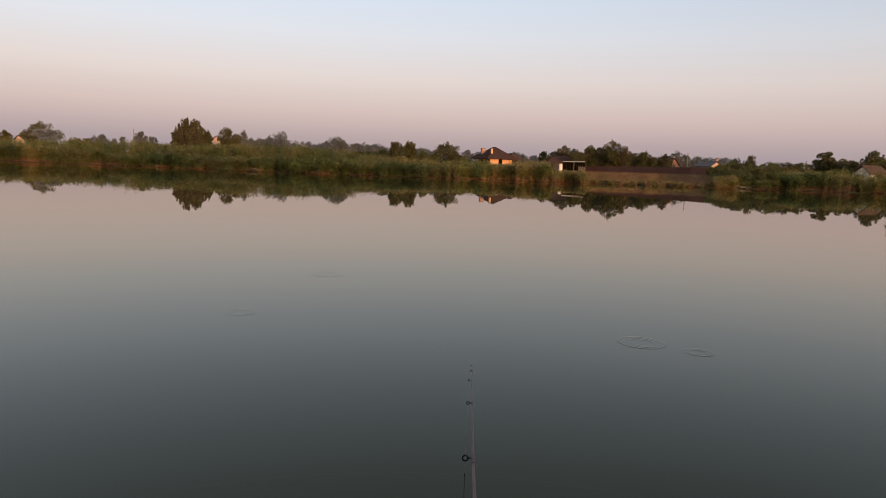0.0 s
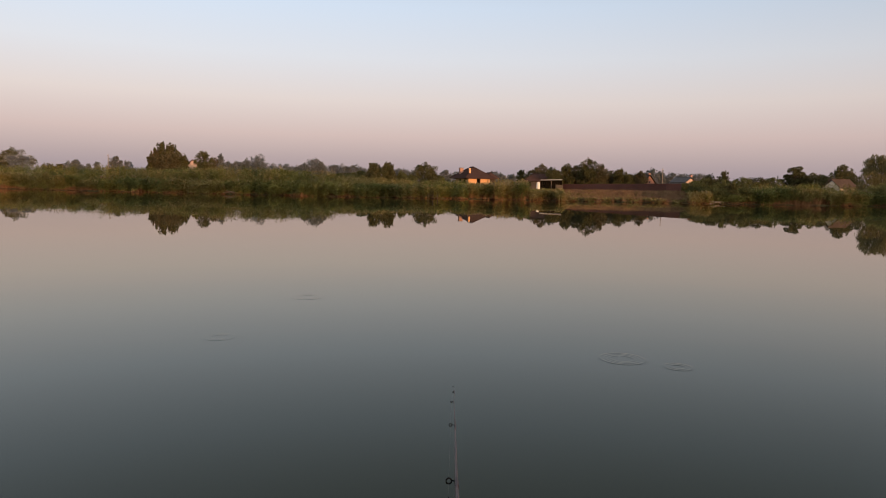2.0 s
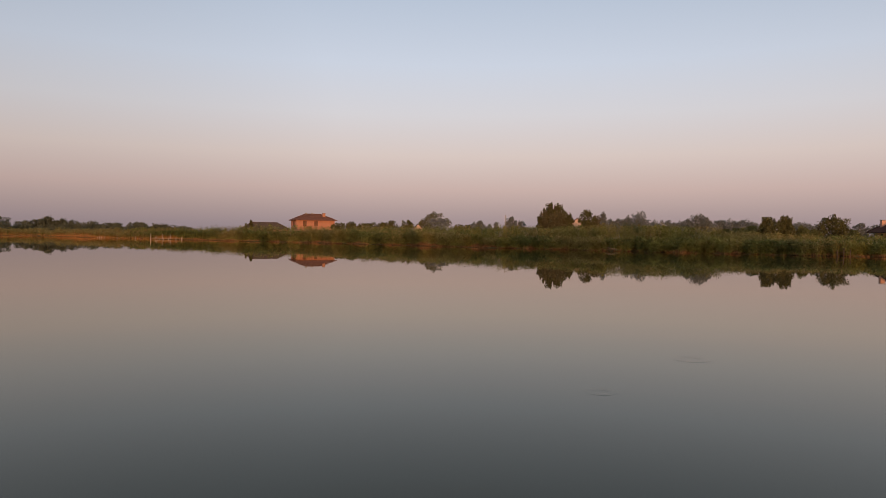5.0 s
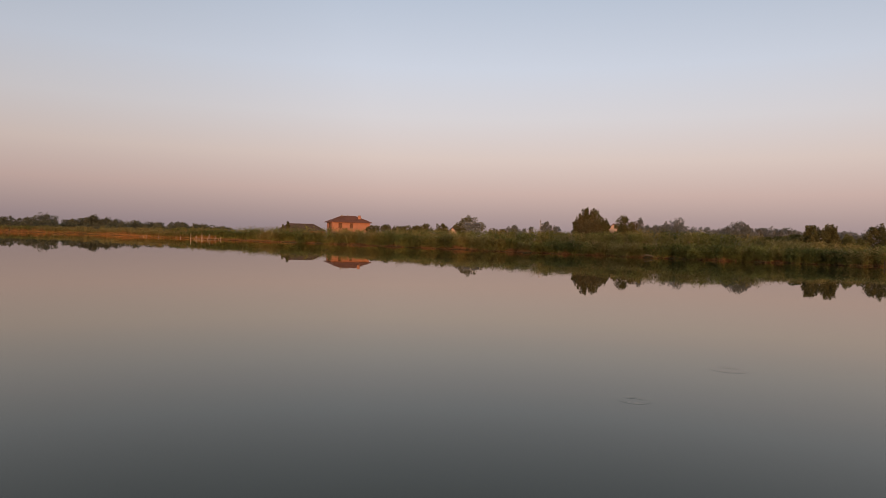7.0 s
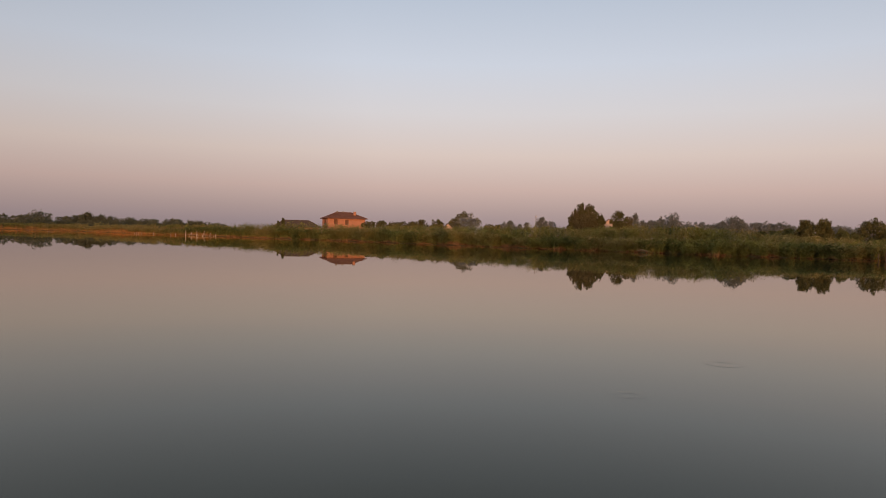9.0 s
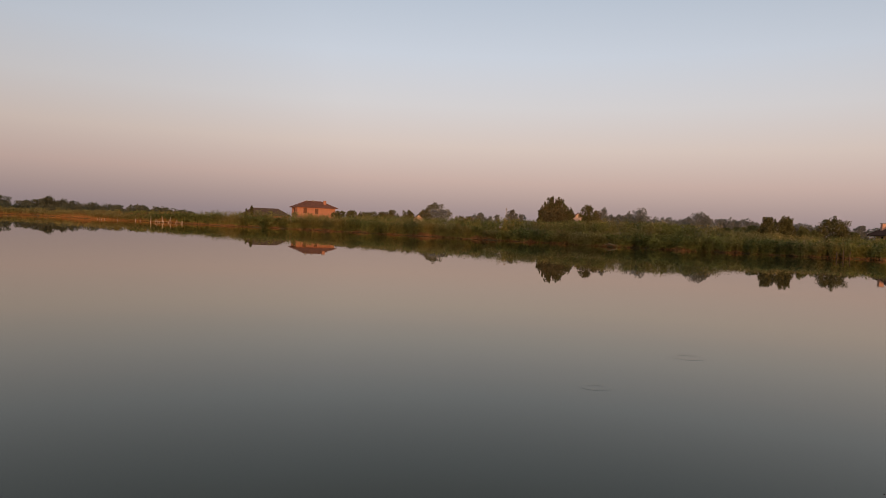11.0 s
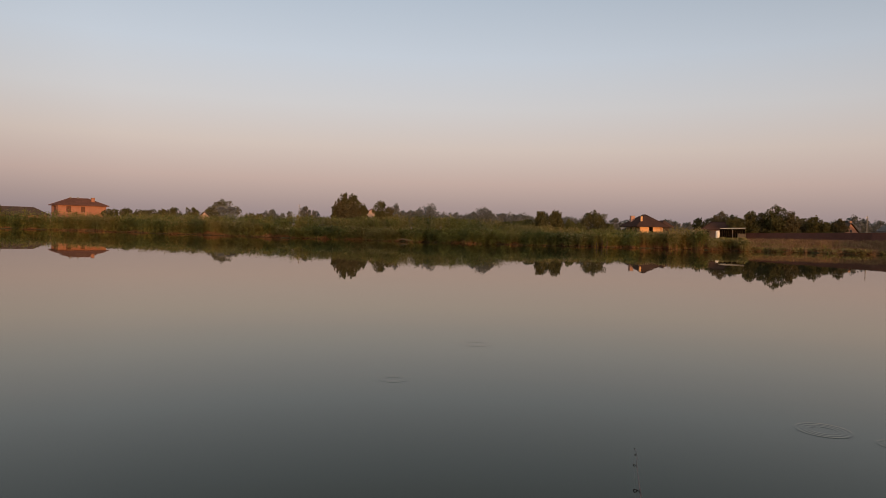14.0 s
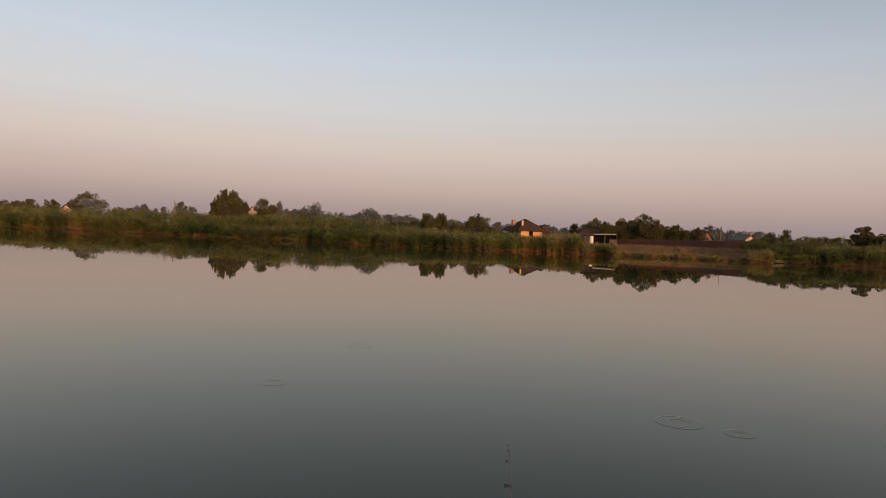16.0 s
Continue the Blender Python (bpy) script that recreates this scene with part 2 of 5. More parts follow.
CONCRETE = material("pole_concrete", (0.220, 0.205, 0.192), 0.85, 0.2, 0.6, 10, 0.004)
RUST_BOARD = material("rust_brown_boards", (0.130, 0.058, 0.034), 0.85, 0.3, 0.7, 8, 0.004)
ROD_BLANK = material("rod_carbon", (0.034, 0.017, 0.016), 0.42, 0.25, 0.05, 6, second=(0.080, 0.042, 0.036), spec=0.5)
ROD_BLACK = material("black_guide", (0.006, 0.006, 0.007), 0.6, 0.2, 0.02, 6, spec=0.1)
ROD_WRAP = material("thread_wrap", (0.030, 0.014, 0.014), 0.4, 0.2, 0.01, 6)
LINE = material("fishing_line", (0.060, 0.062, 0.060), 0.3, 0.1, 0.05, 6)
SHED_WALL = material("faded_ochre_boards", (0.270, 0.165, 0.105), 0.85, 0.25, 1.0, 10, 0.004)
FENCE_BOARD = material("dark_weathered_boards", (0.085, 0.070, 0.056), 0.85, 0.3, 0.8, 10, 0.004, random_object=0.5)
SMOKE = smoke_material()
CORK = material("cork_grip", (0.330, 0.220, 0.120), 0.85, 0.25, 0.03, 8, 0.001)

# ------------------------------------------------------------------ mesh helpers
def mesh_object(name, bm, mat, parent=None, label=""):
    me = bpy.data.meshes.new(name)
    bm.normal_update()
    bm.to_mesh(me)
    bm.free()
    me.materials.append(mat)
    ob = new(name, me)
    if parent:
        ob.parent = parent
    if label:
        ob["label"] = label
    return ob


def part(name, bm, mat, parent, label=""):
    return mesh_object(name, bm, mat, parent, label)


def thing(name, place, turn, label, category, group="", kind=""):
    e = new(name)
    e.empty_display_size = 0.3
    e.matrix_basis = pose(*place, 0, 0, turn)
    return tagged(e, label, category, group, kind)


def soup(name, verts, faces, mats, index=None):
    """A mesh object from arrays, for what has very many pieces."""
    me = bpy.data.meshes.new(name)
    me.from_pydata(verts, [], faces)
    for m in mats:
        me.materials.append(m)
    if index is not None:
        me.polygons.foreach_set("material_index", np.asarray(index, dtype=np.int32))
    me.update()
    return new(name, me)


def box(bm, x0, y0, z0, x1, y1, z1, bevel=0.0):
    r = bmesh.ops.create_cube(bm, size=1.0)
    for v in r["verts"]:
        v.co = Vector(((x0 + x1) / 2 + v.co.x * (x1 - x0), (y0 + y1) / 2 + v.co.y * (y1 - y0), (z0 + z1) / 2 + v.co.z * (z1 - z0)))
    if bevel:
        edges = list({e for v in r["verts"] for e in v.link_edges})
        bmesh.ops.bevel(bm, geom=edges, offset=bevel, segments=1, affect="EDGES")
    return bm


def boxed(*a, bevel=0.0):
    return box(bmesh.new(), *a, bevel=bevel)


def tube(bm, points, radii, sides=6, cap=True):
    """A tapered tube along points."""
    rings = []
    pts = [Vector(p) for p in points]
    for i, p in enumerate(pts):
        d = (pts[min(i + 1, len(pts) - 1)] - pts[max(i - 1, 0)]).normalized()
        side = d.cross(Vector((0, 0, 1)))
        if side.length < 1e-3:
            side = Vector((1, 0, 0))
        side.normalize()
        up = side.cross(d)
        rings.append([bm.verts.new(p + (side * math.cos(a) + up * math.sin(a)) * radii[i]) for a in (2 * math.pi * k / sides for k in range(sides))])
    for a, b in zip(rings, rings[1:]):
        for k in range(sides):
            bm.faces.new((a[k], a[(k + 1) % sides], b[(k + 1) % sides], b[k]))
    if cap:
        bm.faces.new(rings[0][::-1])
        bm.faces.new(rings[-1])
    return bm


def polar(az, d, z=0.0):
    a = radians(az)
    return Vector((-math.sin(a) * d, math.cos(a) * d, z))

# ------------------------------------------------------------------ ground and water
SHORE_AZ = [-180, -112, -95, -75, -55, -40, -36, -32, -28, -24, -18, -10, 0, 5, 10, 15, 20, 24, 28, 32, 36, 40, 44, 48, 52, 56, 58, 60, 62, 66, 70, 76, 90, 102, 112, 180]
SHORE_D = [0.7, 0.7, 70, 80, 108, 130, 130, 122, 116, 111, 108, 106, 106, 107, 110, 114, 122, 127, 134, 148, 162, 181, 203, 220, 255, 300, 325, 395, 440, 515, 560, 580, 420, 60, 0.7, 0.7]


def shore(az):
    az = (np.asarray(az, dtype=float) + 180) % 360 - 180
    base = np.interp(az, SHORE_AZ, SHORE_D)
    wob = 0.9 * np.sin(az * 2.3 + 1.0) + 0.6 * np.sin(az * 5.9) + 0.35 * np.sin(az * 13.7 + 2.0)
    return base + np.where(base > 50, wob, 0.0)


BASE_AZ = [-180, -110, -60, -30, -22, -14, -8, 2, 6, 10, 22, 30, 40, 50, 60, 70, 110, 180]
BASE_Z = [0.6, 0.6, 1.2, 1.3, 1.6, 1.5, 1.3, 0.9, 1.1, 1.45, 1.6, 1.5, 1.3, 0.9, 0.7, 0.7, 0.6, 0.6]


def profile(az, s):
    """The height of the land, s metres behind the waterline."""
    near = np.abs(az) > 90
    base = np.interp(az, BASE_AZ, BASE_Z)
    k = np.where(near, np.clip(s / 0.6, 0, 1), np.clip(s / np.interp(az, [4, 9, 24, 29], [24.0, 7.0, 7.0, 24.0]), 0, 1))
    k = k * k * (3 - 2 * k)
    lip = np.where(near, 0.0, 0.13 * np.clip(s / 0.7, 0, 1))
    far = np.clip((s - 60) / 400, 0, 1) * 0.9
    return np.where(s < 0, np.maximum(-0.8, s * 0.5), 0.02 + lip + (base - 0.2) * k + far)


def land_z(az, d):
    """The height of the land, d metres out along az."""
    az = (np.asarray(az, dtype=float) + 180) % 360 - 180
    return profile(az, np.asarray(d, dtype=float) - shore(az))


def xyz(az, d, z):
    a = np.radians(az)
    return np.stack([-np.sin(a) * d, np.cos(a) * d, z], -1)


def build_ground():
    az = np.arange(-180, 180, 0.75)
    steps = np.array([-2.0, -0.4, 0.0, 0.3, 0.7, 1.5, 3, 5, 8, 12, 17, 23, 30, 40, 60, 100, 180, 320, 600, 1200, 2400, 4600])
    a = np.radians(az)
    out = np.stack([-np.sin(a), np.cos(a)], -1)
    line = out * shore(az)[:, None]
    # the near bank runs past the viewer's feet
    u = np.clip((180 - np.abs(az)) / 90, 0, 1)
    reach = np.where(az > 0, 420.0, 70.0)
    behind = np.abs(az) > 90
    line[behind, 0] = (-np.sign(az) * reach * u ** 2.2)[behind]
    line[behind, 1] = (0.50 * (1 - u) ** 2)[behind]
    xy = line[:, None, :] + out[:, None, :] * steps[None, :, None]
    z = profile(az[:, None] + 0 * steps[None, :], steps[None, :] + 0 * az[:, None])
    v = np.concatenate([xy, z[:, :, None]], -1).reshape(-1, 3)
    n, m = len(az), len(steps)
    f = [(i * m + j, i * m + j + 1, (i + 1) % n * m + j + 1, (i + 1) % n * m + j) for i in range(n) for j in range(m - 1)]
    ob = soup("ground", v.tolist(), [q[::-1] for q in f], [GROUND])
    tagged(ob, "grassy earth bank and flat meadow round the pond", "ground", kind="structure")


def build_water():
    bm = bmesh.new()
    bmesh.ops.create_circle(bm, cap_ends=True, segments=96, radius=700)
    ob = mesh_object("water", bm, WATER)
    tagged(ob, "still grey-green pond mirroring the evening sky", "water", kind="structure")


build_ground()
build_water()

# ------------------------------------------------------------------ reeds and grass
GRID = np.random.default_rng(5).uniform(0, 1, (256, 256))


def value_noise(x, y):
    x0, y0 = np.floor(x).astype(int), np.floor(y).astype(int)
    fx, fy = x - x0, y - y0
    fx, fy = fx * fx * (3 - 2 * fx), fy * fy * (3 - 2 * fy)
    g = lambda a, b: GRID[a % 256, b % 256]
    return (g(x0, y0) * (1 - fx) + g(x0 + 1, y0) * fx) * (1 - fy) + (g(x0, y0 + 1) * (1 - fx) + g(x0 + 1, y0 + 1) * fx) * fy


def patches(az, s, seed):
    """Uneven growth along the bank and into it, 0 to 1."""
    x = np.radians(az) * 120
    return 0.5 * value_noise(x / 9 + seed, s / 9) + 0.3 * value_noise(x / 3.1, s / 4 + seed) + 0.2 * value_noise(x / 1.1 + 7, s / 1.5)


def strips(base, lean, width_dir, length, width, droop, segs, tip=0.15):
    """Arrays of curved tapered strips: vertices (n, 2 * (segs + 1), 3)."""
    out = []
    for k in range(segs + 1):
        t = k / segs
        p = base + lean * (length * t)[:, None]
        p[:, 2] -= droop * t * t
        w = width * (1 - (1 - tip) * t)
        out.append(p - width_dir * (w / 2)[:, None])
        out.append(p + width_dir * (w / 2)[:, None])
    return np.stack(out, 1)


def reed_bed(name, az0, az1, front, back, n_front, n_back, height, seed, label, stem_bare=0.42, green=1.0, plume=0.03, front_low=0.9, coarse=1.0, dry=None):
    """Reeds in tufts: the stems of a tuft stand close and lean outwards."""
    rg = np.random.default_rng(seed)
    per = 7
    n_front, n_back = n_front // per, n_back // per
    tufts = n_front + n_back
    az = rg.uniform(az1, az0, tufts)
    start = np.interp(value_noise(np.radians(az[:n_front]) * 95 + 3, az[:n_front] * 0 + seed), [0.35, 0.65], [-0.80, -0.05])
    s = np.concatenate([start + (front - start) * rg.uniform(0, 1, n_front), front + (back - front) * rg.uniform(0, 1, n_back) ** 0.9])
    # uneven clumps with open gaps between them
    room = value_noise(np.radians(az) * 120 / 1.5 * (1.0 / coarse) + 2.3 * seed, s / (1.7 * coarse))
    keep = (room > 0.36) | (rg.uniform(0, 1, tufts) < 0.25)
    az, s = az[keep], s[keep]
    tufts = len(az)
    hgt = height * (0.55 + 0.75 * patches(az, s, seed)) * rg.uniform(0.88, 1.08, tufts) * np.interp(s, [0, front, front + 0.4, front + 2.2, front + 3.6], [front_low * 0.95, front_low, 0.62 * front_low, 0.62 * front_low, 1.0])
    deep = value_noise(np.radians(az) * 120 / 3.3 + 11 + seed, s / 5) + rg.normal(0, 0.10, tufts) > np.interp(s, [0, front, front + 3], [0.36, 0.36, 0.60])
    az, s, hgt, deep = np.repeat(az, per), np.repeat(s, per), np.repeat(hgt, per), np.repeat(deep, per)
    n = tufts * per
    ang = rg.uniform(0, 2 * np.pi, n)
    out = np.abs(rg.normal(0, 0.30, n)) * coarse
    d = shore(az) + s
    z0 = np.maximum(land_z(az, d), -0.25)
    base = xyz(az, d, z0) + np.stack([np.cos(ang) * out, np.sin(ang) * out, np.zeros(n)], -1)
    h = hgt * rg.uniform(0.80, 1.04, n)
    dead = rg.uniform(0, 1, n) < 0.06
    h = np.where(dead, h * 1.05, h)
    tilt = np.abs(rg.normal(0.06, 0.08, n))
    lean = np.stack([np.cos(ang) * tilt, np.sin(ang) * tilt, np.ones(n)], -1)
    yaw = np.radians(az) + rg.normal(0, 0.5, n)
    wd = np.stack([np.cos(yaw), np.sin(yaw), np.zeros(n)], -1)
    groups, mats = [], []
    bare = stem_bare * np.clip((0.14 if green > 0.9 else 0.25) + (2.3 if dry else 1.5) * value_noise(np.radians(az) * (45 if dry else 70) / coarse + seed, s / 3) ** 2.6 + rg.normal(0, 0.24, n), 0.05, 1.3)
    low = h * bare
    wide = rg.uniform(0.022, 0.045, n) * coarse
    groups.append(strips(base, lean, wd, low, wide, np.zeros(n), 1, 0.8))
    mats.append(1)
    groups.append(strips(base + lean * low[:, None], lean, wd, (h - low) * 0.9, wide * 0.8, np.zeros(n), 1, 0.2))
    mats.append(np.where(dead, 3, 0))
    olive = value_noise(np.radians(az) * 26 + seed, s / 7) + rg.normal(0, 0.16, n) > (0.60 if green > 0.9 else 0.40 if dry else 0.18)
    leaves = 5
    for k in range(leaves):
        t = bare + (0.93 - bare) * ((k + rg.uniform(0, 1, n)) / leaves) ** 0.8
        b = base + lean * (h * t)[:, None]
        a = rg.uniform(0, 2 * np.pi, n)
        up = rg.uniform(0.1, 1.6, n)
        dirn = np.stack([np.cos(a), np.sin(a), up], -1)
        dirn /= np.linalg.norm(dirn, axis=1)[:, None]
        w = np.stack([-np.sin(a), np.cos(a), rg.normal(0, 0.5, n)], -1)
        w /= np.linalg.norm(w, axis=1)[:, None]
        ln = rg.uniform(0.45, 0.95, n) * (0.6 + 0.4 * coarse)
        groups.append(strips(b, dirn, w, ln, rg.uniform(0.065, 0.145, n) * coarse, ln * rg.uniform(0.2, 0.75, n), 2, 0.1))
        mats.append(np.where(olive, 3, np.where(deep, 4, 0)) if k > 0 or green > 0.9 else 1)
    has = rg.uniform(0, 1, n) < plume
    top = base[has] + lean[has] * (h[has] * 0.97)[:, None]
    m = len(top)
    if m:
        a = rg.uniform(0, 2 * np.pi, m)
        dirn = np.stack([np.cos(a) * 0.35, np.sin(a) * 0.35, np.ones(m)], -1)
        w = np.stack([-np.sin(a), np.cos(a), np.zeros(m)], -1)
        groups.append(strips(top, dirn, w, rg.uniform(0.22, 0.38, m), rg.uniform(0.06, 0.12, m), np.full(m, 0.05), 2, 0.2))
        mats.append(2)
    verts, faces, index, off = [], [], [], 0
    for g, mi in zip(groups, mats):
        c, k = g.shape[0], g.shape[1]
        verts.append(g.reshape(-1, 3))
        first = off + np.arange(c) * k
        for q in range(k // 2 - 1):
            faces.append(np.stack([first + 2 * q, first + 2 * q + 1, first + 2 * q + 3, first + 2 * q + 2], -1))
            index.append(np.full(c, mi) if np.isscalar(mi) else mi)
        off += c * k
    ob = fast_soup(name, np.concatenate(verts), np.concatenate(faces), [REED_GREEN, dry or REED_DRY, PLUME, REED_OLIVE, REED_DEEP], np.concatenate(index))
    tagged(ob, label, "reeds", "reeds along the bank", "stuff")
    return ob


def fast_soup(name, verts, quads, mats, index):
    me = bpy.data.meshes.new(name)
    me.vertices.add(len(verts))
    me.vertices.foreach_set("co", verts.astype(np.float32).ravel())
    me.loops.add(quads.size)
    me.loops.foreach_set("vertex_index", quads.astype(np.int32).ravel())
    me.polygons.add(len(quads))
    me.polygons.foreach_set("loop_start", np.arange(0, quads.size, 4, dtype=np.int32))
    for m in mats:
        me.materials.append(m)
    me.polygons.foreach_set("material_index", np.asarray(index, dtype=np.int32))
    me.update(calc_edges=True)
    me.validate()
    return new(name, me)


reed_bed("reed_bed", 71.0, 58.6, 8, 30, 3000, 1000, 4.8, 11, "golden sunlit reeds on the far bank", 0.64, 0.5, coarse=2.6, dry=REED_SUNLIT)
reed_bed("reed_bed", 58.6, 52.3, 3, 26, 4000, 1400, 4.3, 12, "sunlit golden reeds behind old stakes in the water", 0.56, 0.5, coarse=1.8, dry=REED_SUNLIT)
reed_bed("reed_bed", 52.3, 49.0, 3, 24, 2300, 900, 4.4, 28, "dark green reeds between the stakes and the low house", 0.26, coarse=1.6)
reed_bed("reed_bed", 49.0, 38.0, 3, 24, 5600, 2400, 4.55, 20, "tall dense green reeds before the brick house", 0.18, coarse=1.4)
reed_bed("reed_bed", 38.0, 27.0, 3, 24, 6200, 4000, 3.9, 13, "tall dense green reeds with dry stems", 0.24, coarse=1.15)
reed_bed("reed_bed", 27.0, 7.5, 2.6, 17, 10500, 6000, 3.4, 14, "deep belt of green reeds rising up the bank", 0.40, front_low=0.70)
reed_bed("reed_bed", 7.5, -4.0, 3, 18, 6400, 3800, 2.65, 15, "green reeds with dry tips before the trees", 0.30, front_low=0.82)
reed_bed("reed_bed", -4.0, -6.6, 3, 12, 1850, 1000, 2.6, 16, "sunlit tan and green reeds", 0.40, 0.5, plume=0.12)
reed_bed("reed_bed", -6.6, -9.2, 3, 12, 1850, 1000, 3.05, 29, "tall sunlit tan and green reeds beside the canopy", 0.40, 0.5, plume=0.12)
reed_bed("reed_bed", -9.3, -12.2, 2, 8, 1100, 300, 1.75, 19, "low tan reeds below the canopy", 0.5, 0.5)
reed_bed("reed_bed", -22.3, -24.2, 2, 6, 600, 300, 1.9, 17, "small stand of tan reeds by the fence", 0.40, 0.5)
reed_bed("reed_bed", -23.8, -27.4, 2.5, 6, 900, 400, 1.7, 25, "low green reeds under the bushes", 0.3)
reed_bed("reed_bed", -27.0, -35.8, 3, 16, 6000, 3400, 2.85, 18, "green reeds with reddish dry stems", 0.42, front_low=0.85)
reed_bed("reed_bed", -35.4, -40.5, 1.5, 5, 900, 300, 1.5, 26, "low green reeds round the jetty", 0.30)

reed_bed("reed_bed", -12.0, -22.4, 1.2, 2.2, 700, 150, 0.50, 27, "low yellowing sedge along the foot of the dry slope", 0.3, 0.5)


def bank_edge():
    """The low washed-out lip of bare soil along the waterline, uneven and overhanging."""
    az = np.arange(-40.5, 71.0, 0.10)
    x = np.radians(az) * 120
    lift = 0.01 + 0.09 * value_noise(x / 2.3, x * 0 + 31) * value_noise(x / 9.0, x * 0 + 57) + 0.06 * value_noise(x / 0.5, x * 0 + 12)
    lift = lift * np.interp(az, [-26, -22], [0.4, 1.0])
    push = 0.16 * value_noise(x / 1.4, x * 0 + 77)
    d = shore(az)
    rows = [xyz(az, d + 1.3, lift + 0.05), xyz(az, d + 0.12 - push, lift + 0.02), xyz(az, d - push, lift - 0.05), xyz(az, d - push + 0.03, lift * 0.3), xyz(az, d + 0.25 - push, lift * 0 - 0.15)]
    v = np.stack(rows, 1).reshape(-1, 3)
    k = len(rows)
    i0 = np.arange(len(az) - 1) * k
    quads = np.concatenate([np.stack([i0 + r, i0 + r + 1, i0 + k + r + 1, i0 + k + r], -1) for r in range(k - 1)])
    ob = fast_soup("bank_edge", v, quads, [BANK_SOIL], np.zeros(len(quads)))
    tagged(ob, "bare tan lip of washed-out soil along the waterline", "bank", kind="structure")


bank_edge()


def grass_slope(name, az0, az1, s0, s1, n, height, seed, label, mats=None):
    rg = np.random.default_rng(seed)
    az, s = rg.uniform(az1, az0, n), rg.uniform(s0, s1, n)
    d = shore(az) + s
    base = xyz(az, d, np.maximum(land_z(az, d), -0.1))
    groups = []
    for _ in range(5):
        a = rg.uniform(0, 2 * np.pi, n)
        dirn = np.stack([np.cos(a) * 0.35, np.sin(a) * 0.35, np.ones(n)], -1)
        w = np.stack([-np.sin(a), np.cos(a), np.zeros(n)], -1)
        h = height * rg.uniform(0.5, 1.1, n) * (0.6 + 0.8 * patches(az, s, seed))
        off = np.stack([rg.normal(0, 0.18, n), rg.normal(0, 0.18, n), np.zeros(n)], -1)
        groups.append(strips(base + off, dirn, w, h, rg.uniform(0.04, 0.09, n), h * rg.uniform(0.1, 0.4, n), 2, 0.15))
    g = np.concatenate(groups)
    c, k = g.shape[0], g.shape[1]
    first = np.arange(c) * k
    quads = np.concatenate([np.stack([first + 2 * q, first + 2 * q + 1, first + 2 * q + 3, first + 2 * q + 2], -1) for q in range(k // 2 - 1)])
    green = np.tile(patches(az, s, seed + 3), 5)
    pick = np.tile((rg.uniform(0, 1, c) < np.clip((green - 0.50) * 2.0, 0.02, 0.45)).astype(np.int32), k // 2 - 1)
    ob = fast_soup(name, g.reshape(-1, 3), quads, mats or [GRASS_DRY, REED_GREEN], pick)
    tagged(ob, label, "grass", "", "stuff")


grass_slope("dry_grass", -11.0, -22.8, 0.3, 20, 6500, 0.72, 21, "dry tan grass on the bank below the fence")
grass_slope("meadow_grass", 50.0, 2.0, 24, 50, 3600, 1.0, 22, "rough meadow grass behind the reeds", [REED_GREEN, GRASS_DRY])
grass_slope("meadow_grass", 2.0, -12.0, 10, 40, 1800, 0.7, 23, "rough meadow grass round the house", [REED_GREEN, GRASS_DRY])
grass_slope("meadow_grass", -22.0, -40.0, 10, 36, 1800, 0.8, 24, "rough meadow grass behind the reeds", [REED_GREEN, GRASS_DRY])

# ------------------------------------------------------------------ trees
def crown_mesh(rg, lumps, count, leaf, mat, droop=0.0, upward=0.0):
    """Many small leaf sprays, in lumps (x, y, z, rx, ry, rz)."""
    vol = np.array([l[3] * l[4] + l[3] * l[5] for l in lumps])
    pick = rg.choice(len(lumps), count, p=vol / vol.sum())
    L = np.array(lumps)[pick]
    u = rg.normal(0, 1, (count, 3))
    u /= np.linalg.norm(u, axis=1)[:, None]
    r = rg.uniform(0.25, 1.0, count) ** 0.5
    r *= np.where(rg.uniform(0, 1, count) < 0.16, rg.uniform(1.0, 1.28, count), 1.0)
    p = L[:, :3] + u * L[:, 3:6] * r[:, None]
    a = rg.normal(0, 1, (count, 3))
    a[:, 2] += upward - droop
    a /= np.linalg.norm(a, axis=1)[:, None]
    b = np.cross(a, rg.normal(0, 1, (count, 3)))
    b /= np.linalg.norm(b, axis=1)[:, None] + 1e-9
    ln = leaf * rg.uniform(0.6, 1.5, count) * (1 + 0.35 * droop + 0.35 * upward)
    wd = leaf * rg.uniform(0.35, 0.7, count) * (1 - 0.12 * droop)
    v = np.stack([p - a * (ln / 2)[:, None], p + b * (wd / 2)[:, None], p + a * (ln / 2)[:, None], p - b * (wd / 2)[:, None]], 1)
    return v.reshape(-1, 3)


